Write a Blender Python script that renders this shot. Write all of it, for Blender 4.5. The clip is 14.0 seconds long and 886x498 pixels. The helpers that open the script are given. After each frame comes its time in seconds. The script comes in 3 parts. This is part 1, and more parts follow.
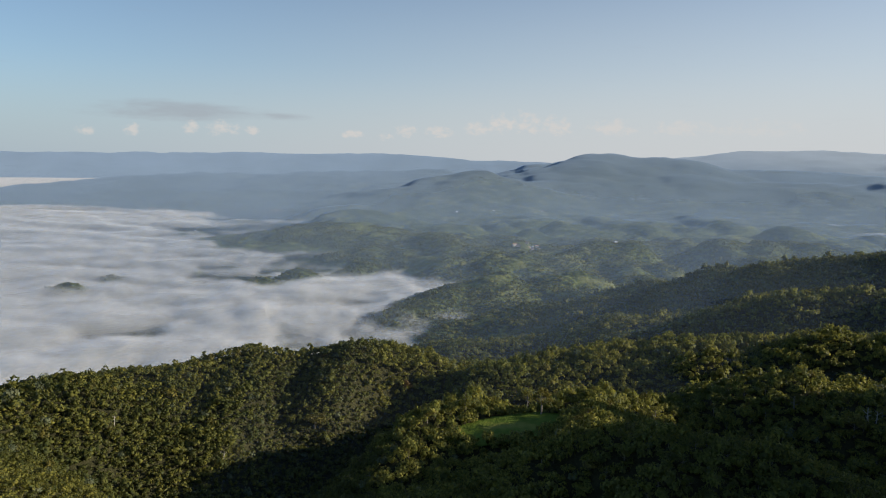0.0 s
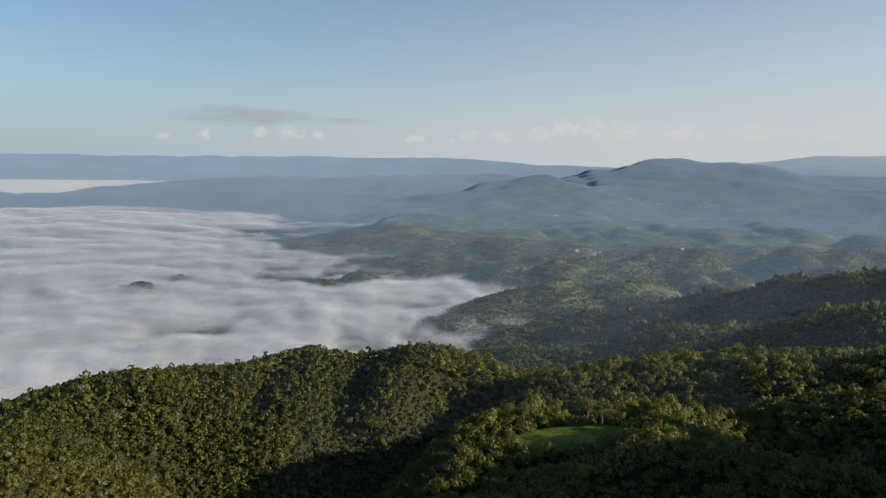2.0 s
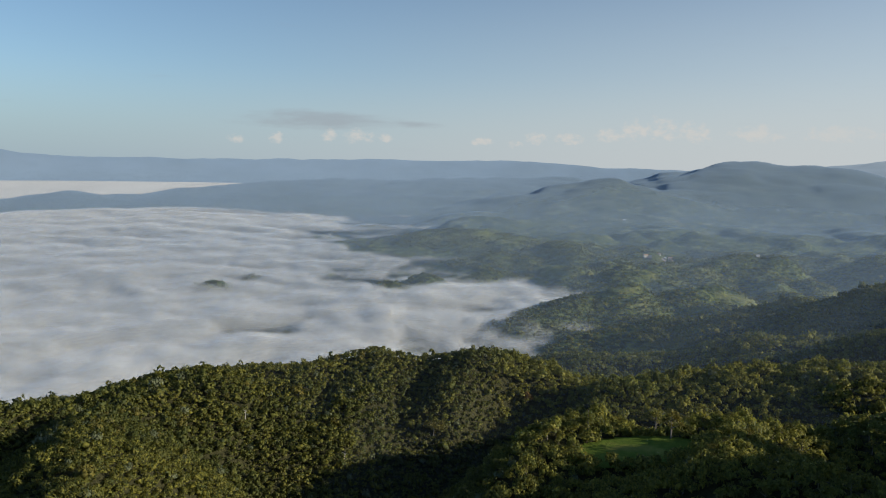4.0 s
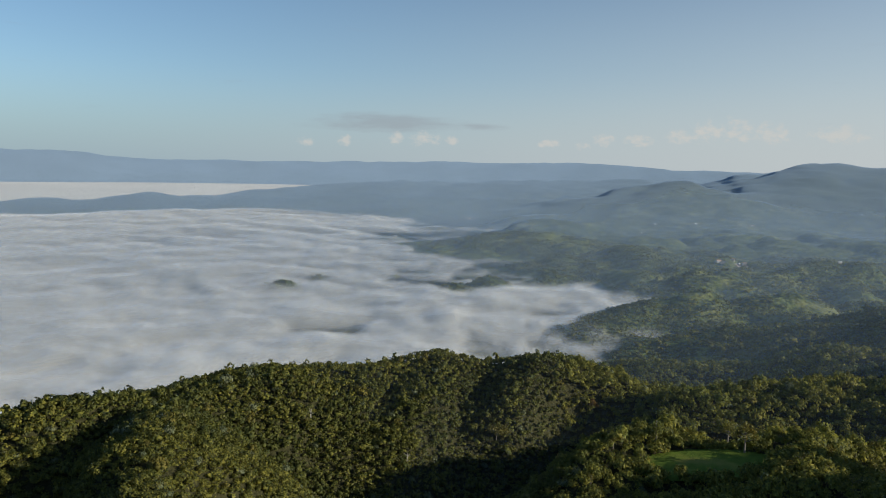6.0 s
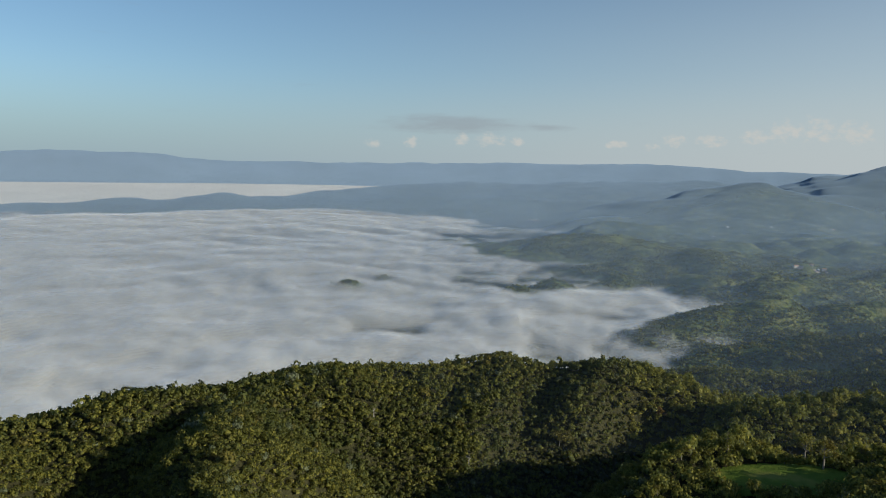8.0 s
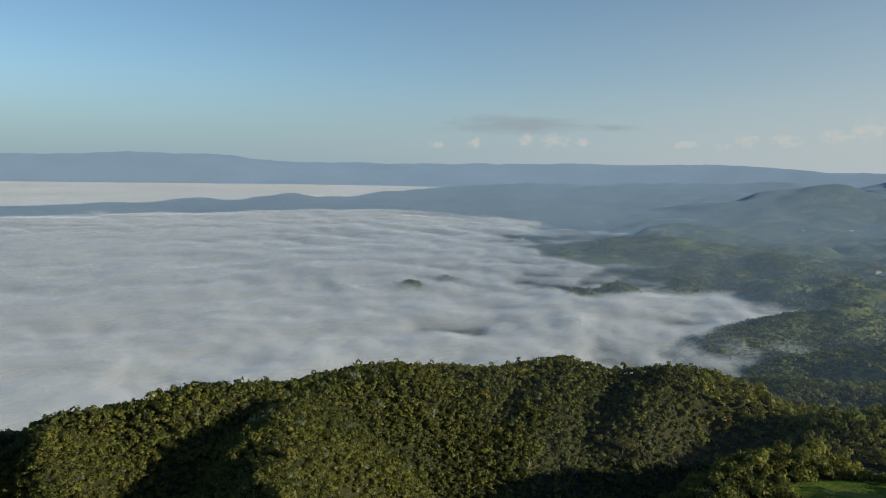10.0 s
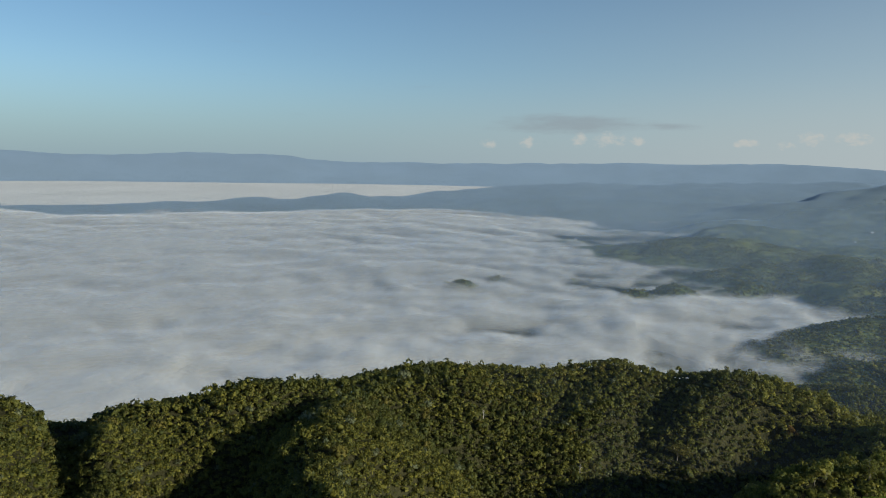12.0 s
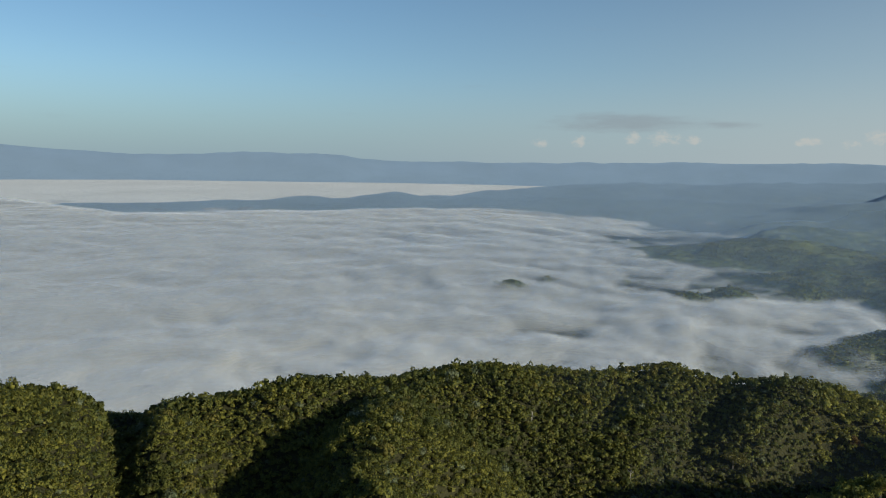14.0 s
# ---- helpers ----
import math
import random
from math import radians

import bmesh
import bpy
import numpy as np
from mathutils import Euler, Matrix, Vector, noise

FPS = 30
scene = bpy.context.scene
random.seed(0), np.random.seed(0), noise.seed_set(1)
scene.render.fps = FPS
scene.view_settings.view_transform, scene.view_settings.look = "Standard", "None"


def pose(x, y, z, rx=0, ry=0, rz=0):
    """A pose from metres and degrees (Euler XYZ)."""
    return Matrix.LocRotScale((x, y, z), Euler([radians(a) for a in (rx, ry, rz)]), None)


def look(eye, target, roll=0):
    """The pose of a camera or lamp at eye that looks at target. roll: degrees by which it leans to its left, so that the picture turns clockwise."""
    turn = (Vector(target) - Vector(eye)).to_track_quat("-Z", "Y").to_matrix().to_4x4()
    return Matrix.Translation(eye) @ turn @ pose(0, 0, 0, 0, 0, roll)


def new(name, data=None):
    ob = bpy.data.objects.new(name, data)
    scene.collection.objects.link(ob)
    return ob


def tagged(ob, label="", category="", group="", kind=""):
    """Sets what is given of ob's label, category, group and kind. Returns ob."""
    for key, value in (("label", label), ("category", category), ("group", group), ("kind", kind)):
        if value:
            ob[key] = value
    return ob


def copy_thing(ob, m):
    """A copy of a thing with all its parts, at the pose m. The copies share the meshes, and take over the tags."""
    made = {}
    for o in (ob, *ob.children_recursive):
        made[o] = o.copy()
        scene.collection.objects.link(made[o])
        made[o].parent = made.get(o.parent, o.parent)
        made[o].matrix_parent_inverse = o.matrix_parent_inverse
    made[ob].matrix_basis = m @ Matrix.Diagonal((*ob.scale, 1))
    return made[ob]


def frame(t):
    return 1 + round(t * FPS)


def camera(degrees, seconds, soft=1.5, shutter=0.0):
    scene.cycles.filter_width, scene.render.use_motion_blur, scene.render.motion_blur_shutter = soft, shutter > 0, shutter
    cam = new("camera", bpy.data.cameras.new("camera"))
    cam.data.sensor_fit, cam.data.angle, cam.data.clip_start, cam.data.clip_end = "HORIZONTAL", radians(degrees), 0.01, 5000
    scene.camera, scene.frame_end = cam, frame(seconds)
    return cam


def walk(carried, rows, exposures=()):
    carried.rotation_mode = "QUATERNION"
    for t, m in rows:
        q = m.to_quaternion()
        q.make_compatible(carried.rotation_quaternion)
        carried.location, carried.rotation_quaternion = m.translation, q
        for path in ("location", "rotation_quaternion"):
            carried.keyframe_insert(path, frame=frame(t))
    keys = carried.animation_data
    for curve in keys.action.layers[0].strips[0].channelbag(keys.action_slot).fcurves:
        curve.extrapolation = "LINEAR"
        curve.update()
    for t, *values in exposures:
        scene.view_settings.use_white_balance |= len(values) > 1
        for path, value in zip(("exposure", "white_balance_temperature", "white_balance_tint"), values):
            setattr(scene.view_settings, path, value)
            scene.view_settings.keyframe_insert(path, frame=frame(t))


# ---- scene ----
cam = camera(65.0, 14.0, soft=1.0)
EYE = 220.0
ROWS = [
    (0.0, 0.00, 0.00, 0.00, -0.00, -7.13, 1.05),
    (0.5, 0.25, 1.08, -0.10, 1.19, -7.03, 1.09),
    (1.0, 0.43, 2.03, -0.18, 2.48, -6.97, 1.13),
    (1.5, 0.56, 2.89, -0.25, 3.77, -6.92, 1.17),
    (2.0, 0.64, 3.64, -0.29, 5.07, -6.87, 1.22),
    (2.5, 0.69, 4.32, -0.32, 6.36, -6.82, 1.24),
    (3.0, 0.70, 4.92, -0.34, 7.72, -6.79, 1.26),
    (5.5, 0.50, 7.13, -0.26, 14.53, -6.69, 1.28),
    (6.0, 0.44, 7.47, -0.22, 15.85, -6.68, 1.27),
    (6.5, 0.38, 7.79, -0.19, 17.14, -6.69, 1.25),
    (7.0, 0.32, 8.09, -0.15, 18.50, -6.68, 1.27),
    (7.5, 0.27, 8.39, -0.11, 19.86, -6.69, 1.28),
    (8.0, 0.22, 8.68, -0.07, 21.18, -6.69, 1.25),
    (10.5, 0.02, 10.15, 0.06, 27.63, -6.75, 1.21),
    (11.0, -0.03, 10.46, 0.06, 28.90, -6.78, 1.22),
    (11.5, -0.08, 10.77, 0.05, 30.03, -6.81, 1.25),
    (12.0, -0.15, 11.09, 0.04, 30.64, -6.83, 1.13),
    (12.5, -0.24, 11.41, 0.01, 31.41, -6.84, 1.05),
    (13.0, -0.35, 11.72, -0.04, 32.40, -6.86, 1.05),
    (13.5, -0.49, 12.04, -0.09, 33.64, -6.90, 1.09),
    (14.0, -0.67, 12.35, -0.16, 34.77, -6.96, 1.14),
]
walk(cam, [(t, pose(x, y, EYE + z, 90 + pitch, 0, yaw) @ pose(0, 0, 0, 0, 0, lean)) for t, x, y, z, yaw, pitch, lean in ROWS],
     exposures=[(0.0, 0.13, 6500, 10), (3.0, 0.08, 6440, 8), (8.0, -0.06, 6320, 4), (14.0, -0.17, 6240, 2)])

# ---- world, sun, exposure ----
SUN_AZ, SUN_EL = 94.0, 19.5          # degrees clockwise from straight ahead (+y), and above the horizon
SUN_DIR = Vector((math.sin(radians(SUN_AZ)) * math.cos(radians(SUN_EL)),
                  math.cos(radians(SUN_AZ)) * math.cos(radians(SUN_EL)), math.sin(radians(SUN_EL))))

world = bpy.data.worlds.new("world")
scene.world = world
world.use_nodes = True


class Nodes:
    """A short way to write node trees."""

    def __init__(self, tree):
        self.tree = tree
        tree.nodes.clear()

    def add(self, kind, at=None, **inputs):
        n = self.tree.nodes.new(kind)
        at = at or {}
        if "operation" in at:
            n.operation = at["operation"]
        if "use_clamp" in at:
            n.use_clamp = at["use_clamp"]
        if "data_type" in at:
            n.data_type, n.blend_type = at["data_type"], at["blend_type"]
        if "interpolation_type" in at:
            n.interpolation_type = at["interpolation_type"]
        for key, value in inputs.items():
            key = int(key[1:]) if key[0] == "i" and key[1:].isdigit() else key.replace("_", " ")
            socket = n.inputs[key]
            if isinstance(value, bpy.types.NodeSocket):
                self.tree.links.new(value, socket)
            else:
                socket.default_value = value
        return n

    def math(self, op, a, b=0.0, c=0.0, clamp=False):
        return self.add("ShaderNodeMath", {"operation": op, "use_clamp": clamp}, i0=a, i1=b, i2=c).outputs[0]

    def mix(self, fac, a, b, blend="MIX"):
        n = self.add("ShaderNodeMix", {"data_type": "RGBA", "blend_type": blend})
        for i, v in ((0, fac), (6, a), (7, b)):
            if isinstance(v, bpy.types.NodeSocket):
                self.tree.links.new(v, n.inputs[i])
            else:
                n.inputs[i].default_value = v if i == 0 else (*v, 1)
        return n.outputs[2]

    def step(self, x, lo, hi, smooth=True):
        n = self.add("ShaderNodeMapRange", {"interpolation_type": "SMOOTHSTEP" if smooth else "LINEAR"}, i0=x, i1=lo, i2=hi, i3=0.0, i4=1.0)
        return n.outputs[0]

    def noise(self, vector, scale, detail=3.0, rough=0.55, warp=0.0):
        return self.add("ShaderNodeTexNoise", None, Vector=vector, Scale=scale, Detail=detail, Roughness=rough, Distortion=warp).outputs[0]

    def dot(self, v, axis):
        return self.add("ShaderNodeVectorMath", {"operation": "DOT_PRODUCT"}, i0=v, i1=axis).outputs["Value"]

    def scaled(self, v, s):
        return self.add("ShaderNodeVectorMath", {"operation": "MULTIPLY"}, i0=v, i1=s).outputs[0]


def direction(az, el):
    a, e = radians(az), radians(el)
    return (math.sin(a) * math.cos(e), math.cos(a) * math.cos(e), math.sin(e))


n = Nodes(world.node_tree)
sky = n.add("ShaderNodeTexSky")
sky.sky_type, sky.sun_disc, sky.sun_elevation, sky.sun_rotation = "NISHITA", False, radians(SUN_EL), radians(SUN_AZ)
sky.altitude, sky.air_density, sky.dust_density, sky.ozone_density = 300.0, 1.0, 0.5, 3.5
way = n.add("ShaderNodeTexCoord").outputs["Generated"]
up = n.dot(way, (0, 0, 1))
east = n.dot(way, (math.sin(radians(60)), math.cos(radians(60)), 0))
# the pale band of air low over the land, whiter towards the sun
air = n.math("MULTIPLY", n.step(up, 0.42, -0.02), n.math("ADD", 0.42, n.math("MULTIPLY", east, 0.55), clamp=True))
colour = n.mix(air, sky.outputs[0], n.mix(n.step(east, -0.3, 0.9), (3.0, 4.2, 5.2), (5.0, 5.35, 5.6)))
band = n.mix(n.step(east, -0.6, 0.85), (2.4, 3.4, 4.3), (4.8, 4.95, 5.1))
colour = n.mix(n.math("MULTIPLY", n.step(up, 0.14, 0.0), 0.75), colour, band)


def cloud_patch(az, el, wide, high):
    """How far a direction lies inside an oval patch of sky, in degrees: 1 at its middle, 0 at its rim."""
    a = radians(az)
    dx = n.math("MULTIPLY", n.dot(way, (math.cos(a), -math.sin(a), 0)), 57.3 / wide)
    dz = n.math("MULTIPLY", n.math("SUBTRACT", up, math.sin(radians(el))), 57.3 / high)
    ahead = n.step(n.dot(way, (math.sin(a), math.cos(a), 0)), 0.0, 0.2)
    return n.math("MULTIPLY", n.math("SUBTRACT", 1.0, n.math("ADD", n.math("MULTIPLY", dx, dx), n.math("MULTIPLY", dz, dz)), clamp=True), ahead)


# a flat grey cloud and small sunlit heaps low over the horizon
streak = n.noise(n.scaled(way, (14, 14, 90)), 1.0, 5.0, 0.6)
flat = n.math("ADD", cloud_patch(-20.5, 3.5, 8.5, 1.0), n.math("MULTIPLY", cloud_patch(-12.0, 3.3, 2.6, 0.4), 0.6))
flat = n.step(n.math("ADD", flat, n.math("MULTIPLY", n.math("SUBTRACT", streak, 0.5), 1.5)), 0.15, 1.1)
curls = n.noise(n.scaled(way, (66, 66, 92)), 1.0, 6.0, 0.66, 0.2)
heaps = cloud_patch(-27.1, 1.9, 1.0, 0.55)
for row in ((-23.8, 2.0, 1.1, 0.6), (-19.85, 2.3, 0.8, 0.7), (-17.5, 2.3, 1.8, 0.85), (-15.4, 2.2, 0.8, 0.5), (-7.5, 2.1, 1.2, 0.45), (-4.8, 1.9, 0.9, 0.4), (-3.1, 2.45, 1.3, 0.7),
            (-0.6, 2.4, 1.5, 0.6), (2.5, 2.7, 1.4, 0.8), (4.5, 3.1, 1.7, 1.2), (6.5, 3.3, 1.8, 1.35), (9.0, 3.0, 1.9, 1.1), (13.2, 2.9, 2.6, 0.9), (18.5, 2.9, 3.0, 0.8), (24.3, 2.9, 4.5, 0.9)):
    heaps = n.math("MAXIMUM", heaps, cloud_patch(*row))
heaps_in = n.step(heaps, 0.0, 0.45)
heaps = n.step(n.math("ADD", heaps, n.math("MULTIPLY", n.math("SUBTRACT", curls, 0.5), 3.6)), 0.3, 1.35)
colour = n.mix(n.math("MULTIPLY", flat, 0.5), colour, (2.7, 2.8, 3.15))
colour = n.mix(n.math("MULTIPLY", n.math("MULTIPLY", heaps, heaps_in), n.math("SUBTRACT", 0.6, n.math("MULTIPLY", n.step(east, 0.6, 0.85), 0.42))), colour, (5.9, 5.4, 5.0))
back = n.add("ShaderNodeBackground", None, Color=colour, Strength=0.11)
n.add("ShaderNodeOutputWorld", None, Surface=back.outputs[0])

sun = new("sun", bpy.data.lights.new("sun", "SUN"))
sun.data.energy, sun.data.angle, sun.data.color = 5.6, radians(0.6), (1.0, 0.90, 0.73)
sun.matrix_world = look((0, 0, 900), Vector((0, 0, 900)) - SUN_DIR)


# ---- materials ----
def material(name):
    m = bpy.data.materials.new(name)
    m.use_nodes = True
    return m, Nodes(m.node_tree)


def foliage(name, dark, mid, light, patch=0.02, thin=0.34):
    m, n = material(name)
    place = n.add("ShaderNodeNewGeometry")
    rand = place.outputs["Random Per Island"]
    own = n.add("ShaderNodeObjectInfo").outputs["Random"]
    crowns = n.noise(place.outputs["Position"], 0.16, 2.0)
    single = n.noise(place.outputs["Position"], 0.42, 1.0)
    patches = n.noise(place.outputs["Position"], patch, 2.0)
    c = n.mix(n.step(n.math("ADD", crowns, n.math("MULTIPLY", n.math("SUBTRACT", rand, 0.5), 0.35)), 0.3, 0.72), dark, mid)
    c = n.mix(n.math("MULTIPLY", n.step(n.math("ADD", patches, n.math("MULTIPLY", own, 0.12)), 0.42, 0.62), n.step(rand, 0.2, 1.0)), c, light)
    c = n.mix(n.math("MULTIPLY", n.step(single, 0.56, 0.7), 0.55), c, (0.075, 0.07, 0.032))
    c = n.mix(n.math("MULTIPLY", n.step(single, 0.42, 0.28), 0.5), c, (0.03, 0.045, 0.018))
    front = n.add("ShaderNodeBsdfPrincipled", None, Base_Color=c, Roughness=0.62)
    front.inputs["Specular IOR Level"].default_value = 0.25
    shine = n.add("ShaderNodeBsdfTranslucent", None, Color=n.mix(0.4, c, light))
    both = n.add("ShaderNodeMixShader", None, i0=thin, i1=front.outputs[0], i2=shine.outputs[0])
    n.add("ShaderNodeOutputMaterial", None, Surface=both.outputs[0])
    return m


LEAF = foliage("leaves", (0.056, 0.069, 0.019), (0.132, 0.136, 0.026), (0.225, 0.207, 0.034))
# somewhat greener leaves, also brightened to stand in for light on the right-hand slopes
LEAF_BRIGHTENED = foliage("brightened_green_leaves", (0.075, 0.092, 0.026), (0.19, 0.205, 0.04), (0.32, 0.29, 0.053), thin=0.48)
LEAF_YELLOW = foliage("yellow_leaves", (0.09, 0.085, 0.02), (0.16, 0.14, 0.03), (0.24, 0.2, 0.04))
LEAF_PALE = foliage("pale_leaves", (0.10, 0.12, 0.06), (0.17, 0.19, 0.10), (0.24, 0.25, 0.14))
LEAF_RUST = foliage("rust_leaves", (0.10, 0.055, 0.02), (0.2, 0.11, 0.03), (0.26, 0.17, 0.04))

BARK, n = material("bark")
pos = n.add("ShaderNodeNewGeometry").outputs["Position"]
c = n.mix(n.noise(n.scaled(pos, (6, 6, 1.2)), 1.0, 4.0), (0.09, 0.075, 0.06), (0.3, 0.27, 0.23))
n.add("ShaderNodeOutputMaterial", None, Surface=n.add("ShaderNodeBsdfPrincipled", None, Base_Color=c, Roughness=0.9).outputs[0])

GROUND, n = material("wooded_ground")
pos = n.add("ShaderNodeNewGeometry").outputs["Position"]
tufts = n.noise(pos, 0.13, 4.0, 0.65)
fields = n.noise(pos, 0.0045, 4.0, 0.6)
c = n.mix(n.step(tufts, 0.38, 0.66), (0.028, 0.042, 0.016), (0.135, 0.155, 0.042))
c = n.mix(n.math("MULTIPLY", n.step(fields, 0.52, 0.68), 0.45), c, (0.16, 0.165, 0.042))
plots = n.noise(pos, 0.016, 3.0, 0.6)
c = n.mix(n.math("MULTIPLY", n.step(plots, 0.54, 0.66), 0.6), c, (0.23, 0.23, 0.085))
c = n.mix(n.math("MULTIPLY", n.step(plots, 0.46, 0.34), 0.7), c, (0.025, 0.04, 0.016))
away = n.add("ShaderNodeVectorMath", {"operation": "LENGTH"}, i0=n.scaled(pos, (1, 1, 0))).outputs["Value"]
shaded_litter = n.mix(n.noise(pos, 0.7, 3.0), (0.022, 0.024, 0.011), (0.06, 0.055, 0.024))      # leaf litter and undergrowth below the near woods, crown shade put into its darkness
c = n.mix(n.step(away, 560.0, 680.0), shaded_litter, c)
relief = n.add("ShaderNodeBump", None, Strength=0.8, Distance=6.0, Height=tufts)
g = n.add("ShaderNodeBsdfPrincipled", None, Base_Color=c, Roughness=0.9, Normal=relief.outputs[0])
g.inputs["Specular IOR Level"].default_value = 0.1
n.add("ShaderNodeOutputMaterial", None, Surface=g.outputs[0])


# ---- the land ----
def lattice(ix, iy, seed):
    h = (ix * 374761393 + iy * 668265263 + seed * 974634777) & 0xFFFFFFFF
    h = ((h ^ (h >> 13)) * 1274126177) & 0xFFFFFFFF
    return ((h ^ (h >> 16)) & 0xFFFF) / 65535.0


def value_noise(x, y, seed=0):
    """Smooth noise between -1 and 1 on a unit grid."""
    fx, fy = np.floor(x), np.floor(y)
    ix, iy = fx.astype(np.int64) + 100000, fy.astype(np.int64) + 100000
    u, v = x - fx, y - fy
    u, v = u * u * u * (u * (u * 6 - 15) + 10), v * v * v * (v * (v * 6 - 15) + 10)
    a, b = lattice(ix, iy, seed), lattice(ix + 1, iy, seed)
    c, d = lattice(ix, iy + 1, seed), lattice(ix + 1, iy + 1, seed)
    return 2 * ((a * (1 - u) + b * u) * (1 - v) + (c * (1 - u) + d * u) * v) - 1


def fbm(x, y, size, octaves=4, seed=0, ridged=False, humps=False):
    total, amp, norm = np.zeros_like(x), 1.0, 0.0
    for o in range(octaves):
        q = value_noise(x / size * 1.0 + 13.7 * o, y / size - 7.1 * o, seed + o)
        total += amp * ((1 - 2 * np.abs(q)) if ridged else (2.5 * np.sqrt(q * q + 0.03) - 1.0) if humps else q)
        norm += amp
        x, y = 0.8 * x - 0.6 * y, 0.6 * x + 0.8 * y
        amp, size = amp * 0.5, size * 0.5
    return total / norm


def smooth(x, lo, hi):
    t = np.clip((x - lo) / (hi - lo), 0, 1)
    return t * t * (3 - 2 * t)


def spot(az, d, el):
    """A crest point from its bearing, its distance over the ground and its angle above the first eye's level."""
    a = radians(az)
    return d * math.sin(a), d * math.cos(a), EYE + d * math.tan(radians(el))


# crests of the hills: bearing, distance, elevation angle; then the fall to the near side and the far side, and the roundness
RIDGES = {
    "hill": (((-33, 320, -16.2), (-28, 335, -15.55), (-24, 352, -15.5), (-19, 372, -15.4), (-15, 385, -14.5), (-11, 380, -15.0), (-6.7, 380, -14.45), (-2.5, 372, -15.4)), 0.50, 0.5, 16),
    "hill_left": (((-57.5, 262, -23.5), (-55, 250, -17.6), (-51, 262, -16.5), (-48, 275, -16.6), (-44, 290, -16.8), (-39, 305, -16.3), (-33, 320, -16.2)), 0.95, 0.5, 8),
    "hill_spur": (((-33, 320, -16.2), (-34.5, 297, -17.0), (-36.5, 272, -17.6), (-38, 222, -19.5), (-38.5, 186, -22.5), (-38.5, 150, -27.2)), 0.66, 0.8, 7),
    "knob_spur": (((-15, 385, -14.5), (-17.5, 338, -17.0), (-19, 298, -20.2), (-20, 268, -24.0)), 0.68, 0.68, 8),
    "right_spur": (((-6.7, 380, -14.45), (-8.5, 330, -17.8), (-9.5, 292, -21.2)), 0.66, 0.66, 8),
    "left_hill": (((-78, 235, -14.5), (-70, 250, -15.2), (-66, 256, -15.1), (-62.5, 262, -15.8), (-60, 265, -18.0)), 0.40, 0.5, 10),
    "left_spur": (((-70, 250, -15.4), (-68, 205, -20.0), (-66, 150, -28.0)), 0.45, 0.45, 10),
    "slope_far": (((45, 620, -4.0), (32.7, 650, -5.6), (26.8, 680, -6.7), (23, 720, -7.75), (18.1, 770, -9.6), (14, 800, -10.6)), 0.36, 0.4, 18),
    "slope_mid": (((45, 560, -6.0), (33, 590, -7.75), (23, 630, -9.4), (16, 670, -10.4), (10, 700, -11.2), (2, 690, -12.7), (-3, 660, -14.4), (-6.5, 620, -16.4)), 0.22, 0.36, 14),
    "slope_between": (((45, 500, -6.6), (33, 520, -8.3), (27, 535, -9.5), (19, 555, -11.3), (10, 565, -13.4), (3, 550, -14.6), (-2, 520, -16.2)), 0.28, 0.30, 9),
    "slope_near": (((45, 430, -8.6), (33, 400, -10.9), (23.3, 380, -12.9), (15, 362, -15.3), (9, 355, -16.3), (3, 345, -17.1), (-2, 348, -17.9)), 0.24, 0.36, 10),
    "terrace": (((45, 350, -12.0), (33, 325, -14.6), (24, 308, -16.6), (15, 284, -18.7), (10, 270, -19.6), (5.5, 258, -20.3), (1, 250, -21.0), (-6, 245, -23.8), (-12, 238, -26.6)), 0.30, 0.36, 14),
    "under": (((60, 150, -25.0), (34, 215, -23.5), (15, 178, -27.5), (0, 172, -28.6), (-10, 185, -31.0)), 0.30, 0.40, 24),
    # rise added right of the clearing to throw shade across it
    "shade_brow": (((27, 212, -20.0), (19, 207, -20.4), (13, 212, -21.0), (12.6, 246, -19.3)), 0.5, 0.6, 8),
    # unseen ridge added off to the right, shaped to shade the near slopes
    "shade_ridge": (((140, 300, 3.0), (100, 300, 8.0), (75, 305, 9.0), (61, 325, 6.6), (53.3, 352, 1.5), (49.8, 368, 0.9)), 3.0, 3.0, 8),
}
VALLEY = {
    "spur": (((-2.7, 735, -12.0), (0.3, 785, -10.8), (2.2, 820, -10.3), (10, 870, -9.8), (18, 950, -9.1), (30, 1050, -8.0)), 0.34, 0.34, 22),
    "row": (((-14, 1500, -5.7), (-10.4, 1500, -5.3), (-6.7, 1480, -5.4), (-1.1, 1420, -5.9), (3, 1400, -6.3)), 0.2, 0.2, 40),
    "lit": (((-4.4, 1200, -7.2), (0.7, 1220, -6.6), (4, 1180, -7.0), (4.6, 1040, -8.3)), 0.2, 0.2, 40),
    "house_hill": (((5.5, 1250, -6.9), (8.5, 1270, -6.9), (12, 1230, -7.2)), 0.16, 0.16, 50),
}
ISLES = ((-28.8, 960, -8.95, 36), (-25.8, 1040, -8.7, 34), (-19.6, 1090, -8.4, 30), (-12.0, 1000, -8.75, 40), (-14.6, 960, -9.1, 34), (-8.6, 1180, -7.6, 60),
         (-20, 1680, -5.5, 100), (-16, 1950, -4.8, 100), (-26, 1600, -5.85, 80))
